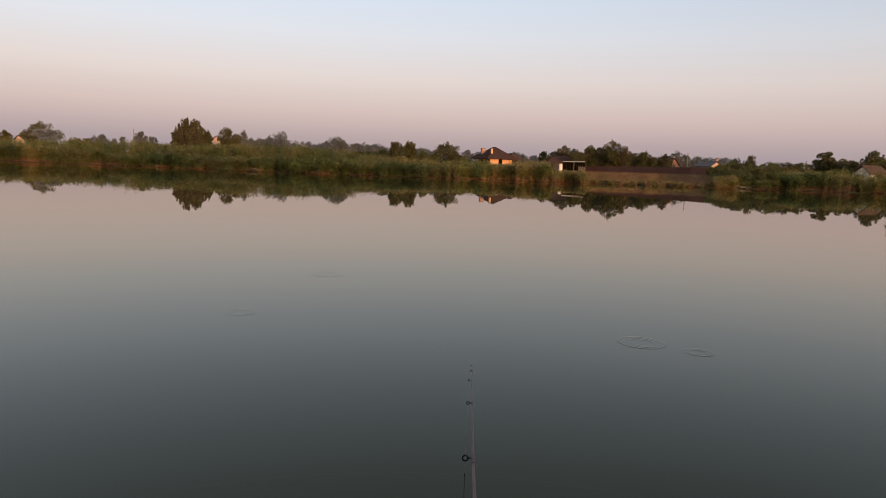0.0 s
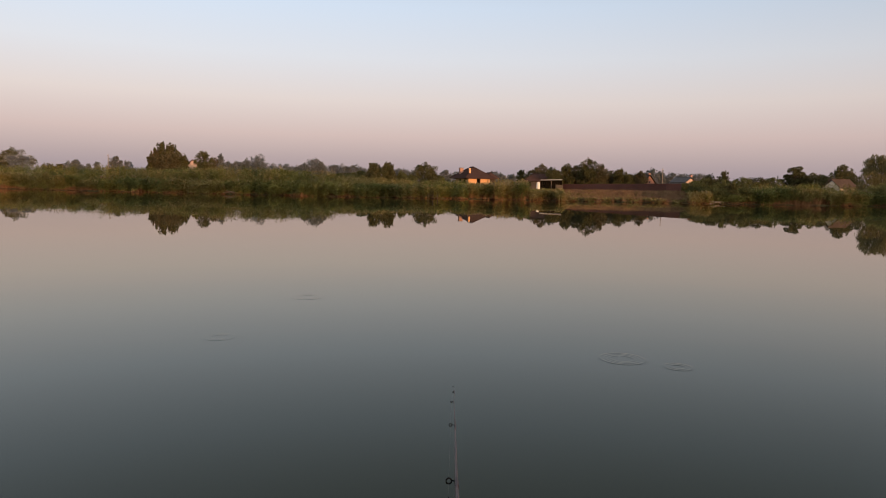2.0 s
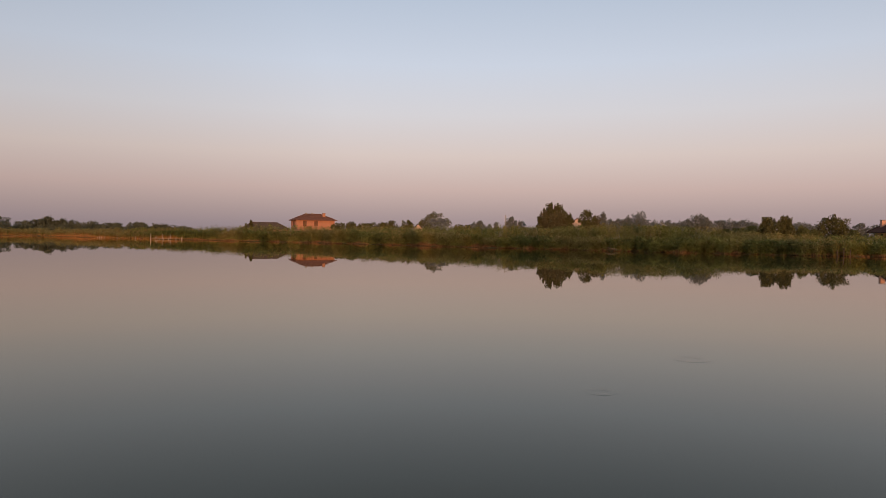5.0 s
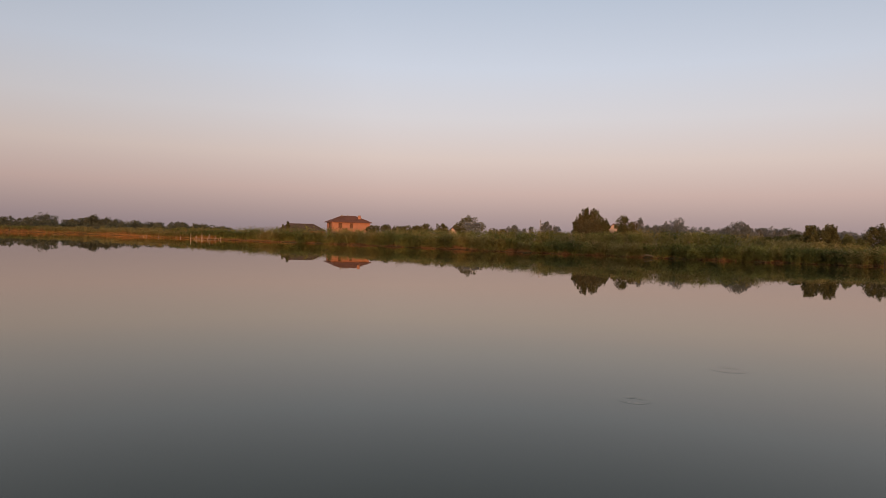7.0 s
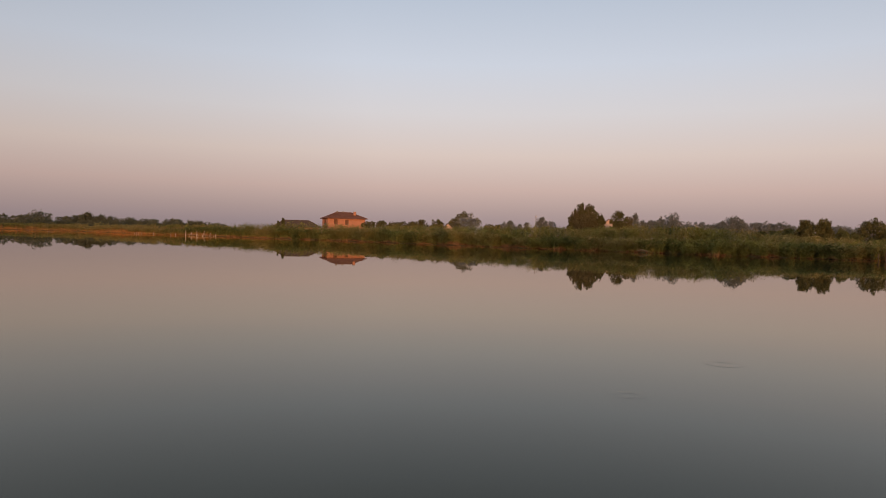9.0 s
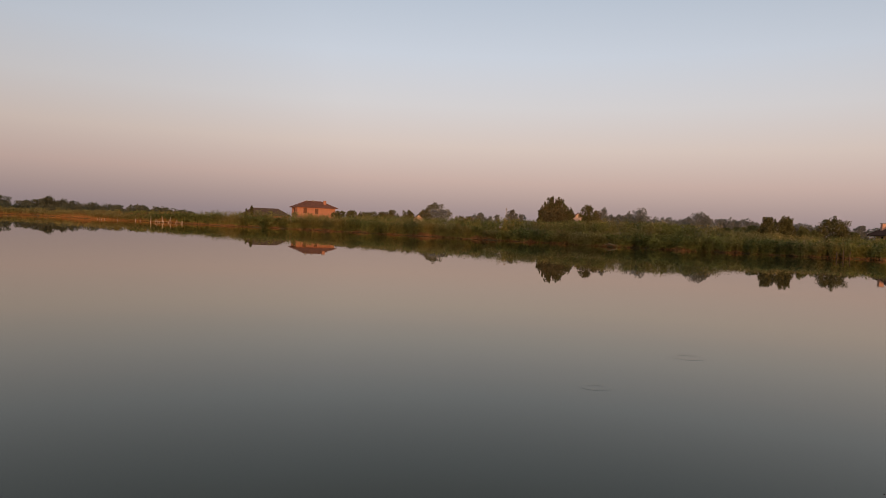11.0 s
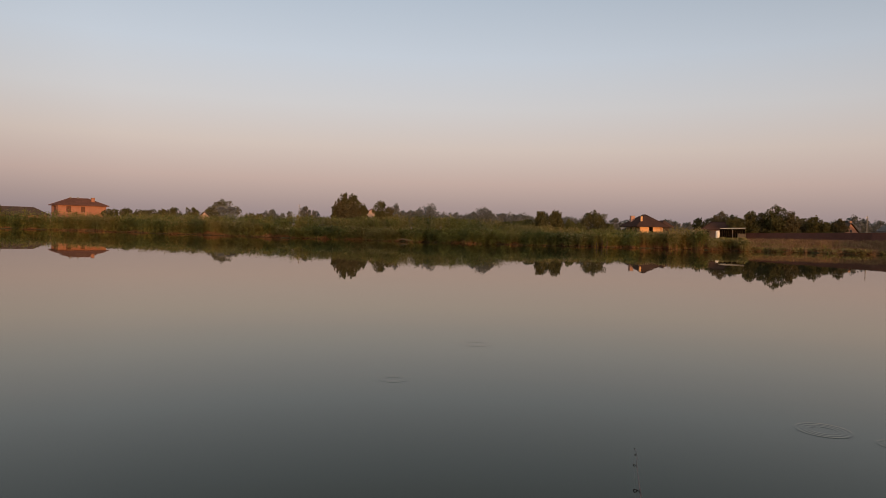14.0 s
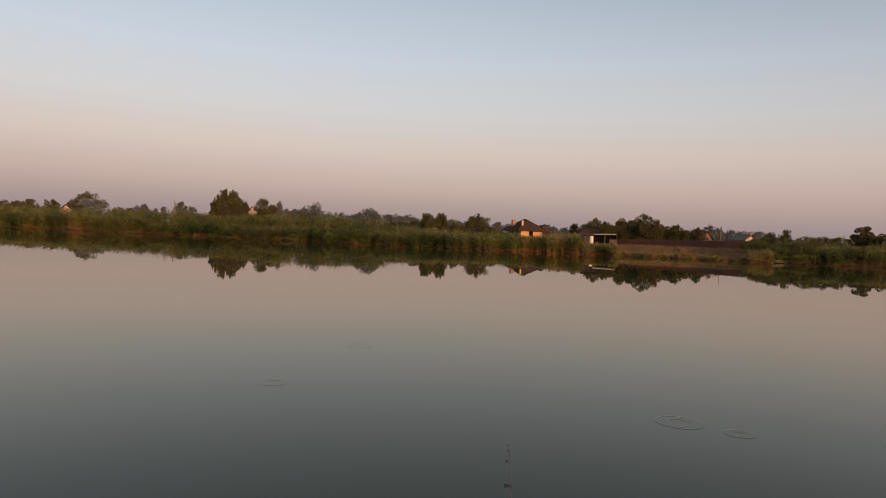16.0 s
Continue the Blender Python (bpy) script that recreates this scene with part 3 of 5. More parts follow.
def tree(az, d, top, width, style, seed, label, mat, group="", name="tree", category="tree"):
    rg = np.random.default_rng(seed)
    p = polar(az, d)
    z0 = float(land_z(az, d))
    H = top - z0
    R = width * 0.49
    t = thing(name, (p.x, p.y, z0 - 0.05), float(rg.uniform(0, 360)), label, category, group)
    low = {"round": 0.10, "spiky": 0.06, "willow": 0.26, "flat": 0.45, "shrub": 0.05, "wood": 0.10, "fan": 0.06}[style]
    lumps = []
    zc0, zc1 = H * low, H * (0.84 if style == "fan" else 1.0)
    n = {"round": 9, "spiky": 11, "willow": 12, "flat": 7, "shrub": 8, "wood": 8, "fan": 11}[style]
    for k in range(n):
        f = (k + 0.5) / n
        zz = zc0 + (zc1 - zc0) * f
        prof = math.sin(math.pi * min(0.97, (0.42 + 0.50 * f) if style == "round" else (0.34 + 0.58 * f))) if style != "flat" else 0.8 + 0.2 * math.sin(6 * f)
        if style in ("shrub", "wood"):
            prof = math.sqrt(max(0.10, 1 - f ** 3 * 0.90))
        if style == "fan":
            prof = math.sin(math.pi * (0.28 + 0.63 * f)) ** 0.7
        if style == "willow":
            prof = math.sqrt(max(0.30, 1 - 0.75 * f ** 3))
        off = R * prof * 0.62
        a = k * 2.4 + rg.uniform(-0.5, 0.5)
        rr = R * prof * rg.uniform(0.40, 0.62)
        rz = (zc1 - zc0) * rg.uniform(0.13, 0.20)
        zz = min(zz, zc1 - rz * 0.9)
        lumps.append((math.cos(a) * off, math.sin(a) * off, zz, rr, rr, rz))
    if style == "spiky":
        for k in range(7):
            a = rg.uniform(0, 6.28)
            lumps.append((math.cos(a) * R * rg.uniform(0.1, 0.75), math.sin(a) * R * rg.uniform(0.1, 0.75), H * rg.uniform(0.80, 0.93), R * 0.14, R * 0.14, H * 0.09))
    elif style == "fan":
        # upright shoots of uneven length, that stand clear of the crown
        for k in range(17):
            a, q = k * 2.4 + rg.uniform(-0.4, 0.4), rg.uniform(0.05, 0.95)
            lumps.append((math.cos(a) * R * q, math.sin(a) * R * q, H * (rg.uniform(0.80, 0.92) - 0.16 * q * q), R * 0.11, R * 0.11, H * rg.uniform(0.06, 0.10)))
    else:
        for k in range(5):
            a = rg.uniform(0, 6.28)
            q = rg.uniform(0.2, 0.8)
            lumps.append((math.cos(a) * R * q, math.sin(a) * R * q, zc0 + (zc1 - zc0) * rg.uniform(0.55, 0.9) * (1 - 0.25 * q), R * 0.2, R * 0.2, H * 0.08))
    if style != "flat":
        lumps += [(0, 0, zc0 + (zc1 - zc0) * 0.36, R * 0.68, R * 0.68, (zc1 - zc0) * 0.40)] * (1 if style == "fan" else 2)
        for k in range(22):
            a, e = rg.uniform(0, 6.28), rg.uniform(-0.25, 1.45)
            q = rg.uniform(0.74, 1.02)
            rr = R * rg.uniform(0.08, 0.22)
            lumps.append((math.cos(a) * math.cos(e) * R * q, math.sin(a) * math.cos(e) * R * q, min(H - rr * 0.6, zc0 + (zc1 - zc0) * (0.45 + 0.5 * q * math.sin(e))), rr, rr, rr * rg.uniform(0.7, 1.5)))
    area = width * (zc1 - zc0)
    px = d / 1165.0
    leaf = max(0.15, px * 1.45)
    count = 9.5 * area / (leaf * leaf * 0.5)
    most = 3400 if abs(az) > 80 else 11000 if style == "willow" else (4700 if d < 180 else 3100 if d < 260 else 2000)
    if abs(az) < 80 and 180 <= d < 260:
        most *= min(2.4, max(1.0, area / 45))
    if count > most:
        leaf *= min(2.8 if abs(az) > 80 else 1.7, math.sqrt(count / most))
        count = most
    count = int(count)
    v = crown_mesh(rg, lumps, count, leaf, mat, 2.6 if style == "willow" else 0.0, 0.9 if style in ("spiky", "fan") else 0.0)
    v[:, 2] = np.maximum(v[:, 2], 0.02)
    c = fast_soup("crown", v, np.arange(len(v)).reshape(-1, 4), [mat], np.zeros(len(v) // 4))
    c.parent = t
    bm = bmesh.new()
    r0 = max(0.07, 0.022 * H)
    tube(bm, [(0, 0, -0.1), (r0 * 0.5, 0, H * 0.22), (-r0 * 0.4, r0, H * 0.5), (0, 0, H * 0.82)], [r0 * 1.25, r0, r0 * 0.7, r0 * 0.2], 7)
    for l in lumps[:8]:
        h0 = min(H * 0.6, max(H * 0.12, l[2] * 0.55))
        tube(bm, [(0, 0, h0), (l[0] * 0.5, l[1] * 0.5, (h0 + l[2]) / 2 + 0.1), (l[0], l[1], l[2])], [r0 * 0.5, r0 * 0.3, r0 * 0.1], 5)
    part("trunk", bm, BARK, t)
    return t


def trees(rows, label, group, mat, seed, name="tree", category="tree", other=None):
    for k, (az, d, top, width, style) in enumerate(rows):
        tree(az, d, top, width, style, seed + k, label, other if other and k % 3 == 1 else mat, group, name, category)


# single trees behind the reeds
trees([(21.08, 178, 12.0, 4.4, "fan"), (20.85, 177, 10.6, 6.2, "round"), (20.42, 179, 11.8, 3.8, "fan"), (21.90, 177, 8.5, 2.8, "round"), (21.55, 177, 10.2, 3.0, "fan"), (19.95, 176, 10.0, 3.2, "round"), (19.52, 176, 8.8, 3.0, "round"), (20.7, 174, 8.7, 7.2, "shrub"), (19.40, 175, 8.2, 2.6, "shrub"),
       (18.03, 170, 9.6, 4.8, "shrub"), (17.2, 171, 8.0, 3.0, "shrub"), (18.25, 171, 6.8, 2.2, "shrub")],
      "dark bushy tree standing above the reed belt", "trees above the reeds", LEAF_DARK, 100, other=LEAF_BROWN)
trees([(4.12, 131, 6.3, 3.2, "spiky"), (2.85, 131, 6.5, 3.2, "spiky"), (3.5, 130.5, 6.1, 5.2, "fan"), (-0.30, 147, 7.5, 6.0, "fan")],
      "dense dark green tree with upright shoots", "upright trees by the house", LEAF_DARK, 110)
trees([(5.88, 150, 4.5, 6.8, "shrub"), (7.07, 151, 4.4, 4.4, "shrub"), (5.1, 141, 5.0, 3.4, "shrub"), (1.7, 140, 4.9, 3.6, "shrub"), (0.9, 141, 4.5, 3.0, "shrub"), (-1.7, 140, 4.3, 3.0, "shrub")],
      "low green shrub behind the reeds", "shrubs behind the reeds", LEAF, 115, "shrub", "shrub")
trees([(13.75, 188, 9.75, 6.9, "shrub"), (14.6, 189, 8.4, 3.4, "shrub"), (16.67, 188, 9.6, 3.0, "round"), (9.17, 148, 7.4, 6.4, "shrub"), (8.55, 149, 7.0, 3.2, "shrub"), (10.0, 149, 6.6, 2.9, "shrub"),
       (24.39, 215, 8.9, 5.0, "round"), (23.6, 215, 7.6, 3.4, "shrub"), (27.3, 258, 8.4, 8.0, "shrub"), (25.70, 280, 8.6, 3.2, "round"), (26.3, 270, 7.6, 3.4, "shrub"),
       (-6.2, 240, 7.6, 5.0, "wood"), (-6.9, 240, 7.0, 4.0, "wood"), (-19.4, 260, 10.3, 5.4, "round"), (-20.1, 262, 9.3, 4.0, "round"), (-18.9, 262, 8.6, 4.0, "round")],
      "distant grey-green tree in the evening haze", "hazy trees in the distance", LEAF_HAZED, 130)
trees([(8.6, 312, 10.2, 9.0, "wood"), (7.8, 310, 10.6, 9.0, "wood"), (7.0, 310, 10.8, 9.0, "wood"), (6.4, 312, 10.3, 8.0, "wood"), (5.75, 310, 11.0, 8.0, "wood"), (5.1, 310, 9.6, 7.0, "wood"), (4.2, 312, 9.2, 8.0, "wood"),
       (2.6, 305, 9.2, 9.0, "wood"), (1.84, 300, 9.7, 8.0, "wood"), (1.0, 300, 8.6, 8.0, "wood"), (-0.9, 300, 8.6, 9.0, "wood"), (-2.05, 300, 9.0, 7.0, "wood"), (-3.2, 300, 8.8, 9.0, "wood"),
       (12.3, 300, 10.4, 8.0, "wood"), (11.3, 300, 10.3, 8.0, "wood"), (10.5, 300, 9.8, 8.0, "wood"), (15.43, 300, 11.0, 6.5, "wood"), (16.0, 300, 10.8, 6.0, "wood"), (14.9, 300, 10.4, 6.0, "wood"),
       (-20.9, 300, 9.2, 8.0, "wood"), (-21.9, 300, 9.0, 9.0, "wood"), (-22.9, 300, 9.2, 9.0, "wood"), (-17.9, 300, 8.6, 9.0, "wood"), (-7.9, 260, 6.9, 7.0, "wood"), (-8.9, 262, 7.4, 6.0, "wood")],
      "rounded tree of a far hazy wood", "far hazy wood", LEAF_HAZED, 150)
# trees round the canopy and behind the metal fence
trees([(-8.55, 165, 6.3, 2.6, "spiky"), (-10.3, 159, 7.7, 4.6, "round"), (-11.2, 158, 7.0, 4.1, "round"), (-12.46, 155, 7.8, 4.6, "round"), (-13.3, 155, 7.5, 3.5, "round"), (-14.34, 153, 9.0, 5.0, "round"), (-13.75, 154, 7.8, 3.3, "round"),
       (-15.2, 153, 7.6, 4.3, "round"), (-16.87, 153, 6.7, 3.9, "round"), (-17.5, 153, 5.6, 3.3, "shrub"), (-18.5, 153, 6.2, 3.3, "round"), (-15.9, 160, 6.6, 5.0, "shrub"), (-11.3, 153, 6.3, 4.6, "shrub"), (-9.5, 168, 6.3, 4.5, "shrub"),
       (-14.2, 158, 6.6, 5.5, "shrub"), (-12.9, 156, 6.0, 4.6, "shrub"), (-16.4, 156, 5.6, 5.2, "shrub"), (-17.6, 155, 5.3, 5.0, "shrub")],
      "dark leafy garden tree behind the metal fence", "garden trees behind the fence", LEAF_DARK, 170, other=LEAF_BROWN)
# right bank
trees([(-23.80, 160, 5.8, 4.0, "round"), (-24.83, 160, 6.5, 3.2, "round"), (-29.84, 185, 8.4, 5.4, "flat"), (-29.51, 190, 6.1, 6.4, "shrub"), (-31.27, 185, 6.8, 6.4, "shrub"),
       (-32.95, 175, 8.5, 5.8, "round"), (-31.9, 180, 6.2, 5.6, "shrub"), (-33.64, 165, 6.3, 4.2, "shrub"), (-30.4, 186, 6.6, 6.0, "shrub"), (-37.9, 200, 6.1, 8.0, "wood"), (-39.6, 200, 6.0, 8.0, "wood")],
      "green tree behind the overgrown bank", "trees of the overgrown bank", LEAF_DARK, 190)
trees([(-22.9, 124, 3.6, 3.8, "shrub"), (-23.9, 126, 4.2, 4.2, "shrub"), (-25.0, 125, 4.0, 4.4, "shrub"), (-26.2, 129, 4.5, 4.6, "shrub"), (-27.3, 133, 4.6, 4.2, "shrub"), (-28.3, 140, 4.7, 4.6, "shrub"),
       (-24.6, 113.5, 2.6, 3.6, "shrub"), (-25.4, 114.5, 2.2, 3.0, "shrub"), (-26.2, 116, 2.8, 3.6, "shrub"), (-23.9, 118, 3.0, 3.4, "shrub"), (-25.6, 119, 3.3, 3.4, "shrub"), (-23.5, 142, 4.6, 3.4, "shrub"), (-22.6, 152, 4.1, 3.2, "shrub"), (-22.75, 136, 3.3, 2.6, "shrub"), (-21.95, 133.5, 3.5, 2.0, "shrub")],
      "dense green bush overhanging the water's edge", "bushes on the overgrown bank", LEAF, 210, "bush", "bush", LEAF_DARK)
tree(-35.42, 140, 8.85, 6.6, "willow", 230, "large drooping willow on the bank", LEAF_WILLOW, name="willow_tree", category="willow tree")
trees([(-35.3, 134, 3.9, 4.2, "shrub"), (-36.1, 132, 4.2, 4.0, "shrub"), (-36.7, 131.5, 4.3, 5.0, "shrub"), (-38.2, 130.5, 3.9, 5.2, "shrub"), (-39.7, 130.5, 4.0, 5.2, "shrub"), (-37.4, 129.5, 3.2, 3.2, "shrub"), (-39.0, 129.5, 3.2, 3.4, "shrub")],
      "pale green bush under the willow", "bushes under the willow", LEAF_PALE, 235, "bush", "bush")
# left of the reed belt
tree(31.05, 250, 10.9, 12.6, "wood", 243, "broad tree over drifting smoke by a small hut", LEAF_DARK)
trees([(46.55, 238, 7.3, 1.5, "spiky"), (46.95, 238, 6.3, 1.3, "spiky"), (39.4, 262, 7.2, 6.4, "shrub"), (38.3, 262, 7.8, 8.0, "shrub"), (37.2, 264, 7.3, 7.5, "shrub"), (36.4, 262, 7.5, 7.0, "shrub"), (35.7, 262, 7.6, 6.0, "shrub"), (34.8, 262, 8.4, 6.6, "shrub"), (33.45, 258, 8.4, 6.4, "shrub"),
       (35.3, 268, 7.0, 6.0, "shrub"), (29.0, 255, 7.0, 6.0, "shrub"), (28.2, 258, 6.9, 5.0, "shrub")],
      "small green tree near the brick house", "trees round the brick house", LEAF_DARK, 245)
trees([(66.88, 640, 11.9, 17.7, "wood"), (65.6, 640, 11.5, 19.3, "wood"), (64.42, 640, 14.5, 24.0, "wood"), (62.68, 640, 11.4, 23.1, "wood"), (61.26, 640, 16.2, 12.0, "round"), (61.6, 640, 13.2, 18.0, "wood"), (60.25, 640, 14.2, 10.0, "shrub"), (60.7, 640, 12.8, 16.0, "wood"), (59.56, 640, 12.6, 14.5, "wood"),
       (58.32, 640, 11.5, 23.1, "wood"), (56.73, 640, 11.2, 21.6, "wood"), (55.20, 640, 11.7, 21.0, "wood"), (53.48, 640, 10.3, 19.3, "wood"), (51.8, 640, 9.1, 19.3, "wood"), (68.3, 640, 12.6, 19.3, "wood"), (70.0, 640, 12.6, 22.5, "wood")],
      "tree in the long line on the far bank", "tree line on the far bank", LEAF_FAR_HAZED, 260)
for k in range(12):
    tree(70.5 - 1.55 * k, 600 + 12 * (k % 3), 8.6 + 1.0 * math.sin(k * 1.9), 24.0, "wood", 280 + k, "low bushes of the far tree line", LEAF_FAR_HAZED, "bushes of the far tree line", "bush", "bush")
# windbreak out of view on the near bank, added to shade the middle of the far shore
for k in range(14):
    bx = 64 - 98 * k / 13
    by = -8 - 40 * max(0.0, (74 - bx) / 92)
    tall = 16.5 if 12 < bx < 60 else 14.5
    tree(math.degrees(math.atan2(-bx, by)), math.hypot(bx, by), tall + 1.2 * math.sin(k * 2.1), 10.5, "round", 300 + k, "unseen broad tree on the near bank, placed to shade the far shore", LEAF_DARK, "windbreak on the near bank")
# its lower end, also unseen, added to keep the low sun off the overgrown bank
for k in range(9):
    bx, by = 113 + 8.5 * k, -9 + 2.0 * math.sin(k * 2.3)
    tree(math.degrees(math.atan2(-bx, by)), math.hypot(bx, by), 9.8 + 0.6 * math.sin(k * 1.7), 10.5, "shrub", 340 + k, "unseen lower tree, placed to shade the overgrown bank", LEAF_DARK, "windbreak on the near bank")

# ------------------------------------------------------------------ houses
def wall_along_x(bm, x0, x1, y, thick, z0, z1, holes):
    """A wall from x0 to x1 with openings (x, z, width, height) that go through it."""
    cuts = sorted(holes)
    x = x0
    for hx, hz, hw, hh in cuts:
        box(bm, x, y, z0, hx - hw / 2, y + thick, z1)
        box(bm, hx - hw / 2, y, z0, hx + hw / 2, y + thick, hz)
        box(bm, hx - hw / 2, y, hz + hh, hx + hw / 2, y + thick, z1)
        x = hx + hw / 2
    box(bm, x, y, z0, x1, y + thick, z1)


def swap_xy(bm):
    for v in bm.verts:
        v.co.x, v.co.y = v.co.y, v.co.x
    bmesh.ops.reverse_faces(bm, faces=bm.faces[:])
    return bm


# boards that fill unglazed openings; the black one stands for inner shade
OPENING_BOARDS = {SHADE_BLACK.name: SHADE_BLACK, WOOD_DARK.name: RUST_BOARD}


def window(parent, x, y, z, w, h, frame_mat, turned=False, glazed=True):
    bm = bmesh.new()
    t = 0.09
    box(bm, x - w / 2, y + 0.08, z, x - w / 2 + t, y + 0.16, z + h)
    box(bm, x + w / 2 - t, y + 0.08, z, x + w / 2, y + 0.16, z + h)
    box(bm, x - w / 2 + t, y + 0.08, z, x + w / 2 - t, y + 0.16, z + t)
    box(bm, x - w / 2 + t, y + 0.08, z + h - t, x + w / 2 - t, y + 0.16, z + h)
    box(bm, x - t / 2, y + 0.09, z + t, x + t / 2, y + 0.15, z + h - t)
    pane = boxed(x - w / 2 + t, y + 0.115, z + t, x + w / 2 - t, y + 0.125, z + h - t)
    sill = boxed(x - w / 2 - 0.08, y - 0.08, z - 0.07, x + w / 2 + 0.08, y + 0.08, z - 0.004)
    if turned:
        swap_xy(bm), swap_xy(pane), swap_xy(sill)
    f = part("window", bm, frame_mat, parent)
    # without glass, a plain board fills the opening
    part("pane" if glazed else "shutter", pane, GLASS if glazed else OPENING_BOARDS[frame_mat.name], f, "dark window glass" if glazed else "board filling an unglazed opening")
    part("sill", sill, CONCRETE, f)


def house_walls(parent, a, b, z1, mat, front, left, frame_mat, thick=0.3, glazed=True):
    bm = bmesh.new()
    wall_along_x(bm, 0, a, 0, thick, -0.3, z1, front)
    wall_along_x(bm, 0, a, b - thick, thick, -0.3, z1, [])
    side = bmesh.new()
    wall_along_x(side, thick, b - thick, 0, thick, -0.3, z1, left)
    wall_along_x(side, thick, b - thick, a - thick, thick, -0.3, z1, [])
    swap_xy(side)
    me = bpy.data.meshes.new("side")
    side.to_mesh(me)
    side.free()
    bm.from_mesh(me)
    bpy.data.meshes.remove(me)
    part("wall", bm, mat, parent)
    part("inner_floor", boxed(thick, thick, -0.28, a - thick, b - thick, 0.02), CONCRETE, parent)
    for w in front:
        window(parent, w[0], 0, w[1], w[2], w[3], frame_mat, glazed=glazed)
    for w in left:
        window(parent, w[0], 0, w[1], w[2], w[3], frame_mat, True, glazed)


def hip_roof(a, b, z0, rise, over, ridge, thick=0.14):
    """A hipped roof over a x b, its ridge along the longer side, with thick eaves."""
    bm = bmesh.new()
    cx, cy = a / 2, b / 2
    r = (ridge / 2, 0) if a >= b else (0, ridge / 2)
    lo = [(-over, -over), (a + over, -over), (a + over, b + over), (-over, b + over)]
    v0 = [bm.verts.new((x, y, z0 - thick)) for x, y in lo]
    v1 = [bm.verts.new((x, y, z0)) for x, y in lo]
    p = bm.verts.new((cx - r[0], cy - r[1], z0 + rise))
    q = bm.verts.new((cx + r[0], cy + r[1], z0 + rise))
    bm.faces.new(v0[::-1])
    for k in range(4):
        bm.faces.new((v0[k], v0[(k + 1) % 4], v1[(k + 1) % 4], v1[k]))
    if a >= b:
        for f in ((v1[0], v1[1], q, p), (v1[1], v1[2], q), (v1[2], v1[3], p, q), (v1[3], v1[0], p)):
            bm.faces.new(f)
    else:
        for f in ((v1[0], v1[1], p), (v1[1], v1[2], q, p), (v1[2], v1[3], q), (v1[3], v1[0], p, q)):
            bm.faces.new(f)
    return bm


def ridge_caps(points, rad, parent, mat):
    for a, b in points:
        part("ridge_cap", tube(bmesh.new(), [a, b], [rad, rad], 6), mat, parent)


def chimney(parent, x, y, z0, z1, w, mat, cap_mat, label=""):
    c = part("chimney", boxed(x - w / 2, y - w / 2, z0, x + w / 2, y + w / 2, z1, bevel=0.02), mat, parent, label)
    part("chimney_cap", boxed(x - w / 2 - 0.06, y - w / 2 - 0.06, z1 + 0.003, x + w / 2 + 0.06, y + w / 2 + 0.06, z1 + 0.11, bevel=0.02), cap_mat, c)


def hip_house(name, az, d, turn, a, b, eave, rise, over, ridge, wall_mat, roof_mat, front, left, frame_mat, label, glazed=True, category="house"):
    p = polar(az, d)
    z0 = float(land_z(az, d))
    t = thing(name, (p.x, p.y, z0), turn, label, category)
    z1 = eave - z0
    house_walls(t, a, b, z1, wall_mat, [(x, z - z0, w, h) for x, z, w, h in front], [(x, z - z0, w, h) for x, z, w, h in left], frame_mat, glazed=glazed)
    part("roof", hip_roof(a, b, z1 + 0.15, rise, over, ridge), roof_mat, t)
    cx, cy, zt, ze = a / 2, b / 2, z1 + 0.17 + rise, z1 + 0.17
    r = (ridge / 2, 0) if a >= b else (0, ridge / 2)
    p0, p1 = (cx - r[0], cy - r[1], zt), (cx + r[0], cy + r[1], zt)
    near = (p0, p1, p1, p0) if a >= b else (p0, p0, p1, p1)
    corners = [(-over, -over, ze), (a + over, -over, ze), (a + over, b + over, ze), (-over, b + over, ze)]
    ridge_caps([(p0, p1)] + [(c, n) for c, n in zip(corners, near)], 0.09, t, roof_mat)
    return t, z0


# the single-storey house with a dark hipped roof
# its black frames and boards put the dark of the openings into colour
home, hz = hip_house("house", -4.06, 150.5, 20.0, 5.1, 7.4, 3.75, 2.6, 1.15, 1.4, PLASTER, ROOF_DARK,
                     [(2.55, 1.6, 0.95, 2.15)], [(2.2, 2.4, 1.2, 1.2), (4.8, 2.4, 1.2, 1.2)], SHADE_BLACK,
                     "cream house with a dark hipped roof, front lit by low sun", glazed=False)
chimney(home, 0.62, 0.75, 4.2 - hz, 6.1 - hz, 0.40, PLASTER, CONCRETE, "sunlit cream chimney")
chimney(home, 0.6, 5.6, 4.3 - hz, 6.2 - hz, 0.85, CHIMNEY_PINK, CONCRETE, "pink brick chimney")
# the annex wall's shade is put into its dark colour
part("annex_wall", boxed(5.12, 0.9, -0.3, 7.3, 4.6, 3.75 - hz), WOOD_DARK, home, "low annex wall coloured dark to stand for shade")
ann = hip_roof(2.5, 4.1, 0, 1.45, 0.45, 1.8)
bmesh.ops.translate(ann, verts=ann.verts[:], vec=(5.2, 0.7, 3.9 - hz))
part("annex_roof", ann, ROOF_DARK, home)
part("porch_column", tube(bmesh.new(), [(4.95, -0.55, -0.2), (4.95, -0.55, 3.66 - hz)], [0.14, 0.12], 8), PLASTER, home, "sunlit cream porch column")

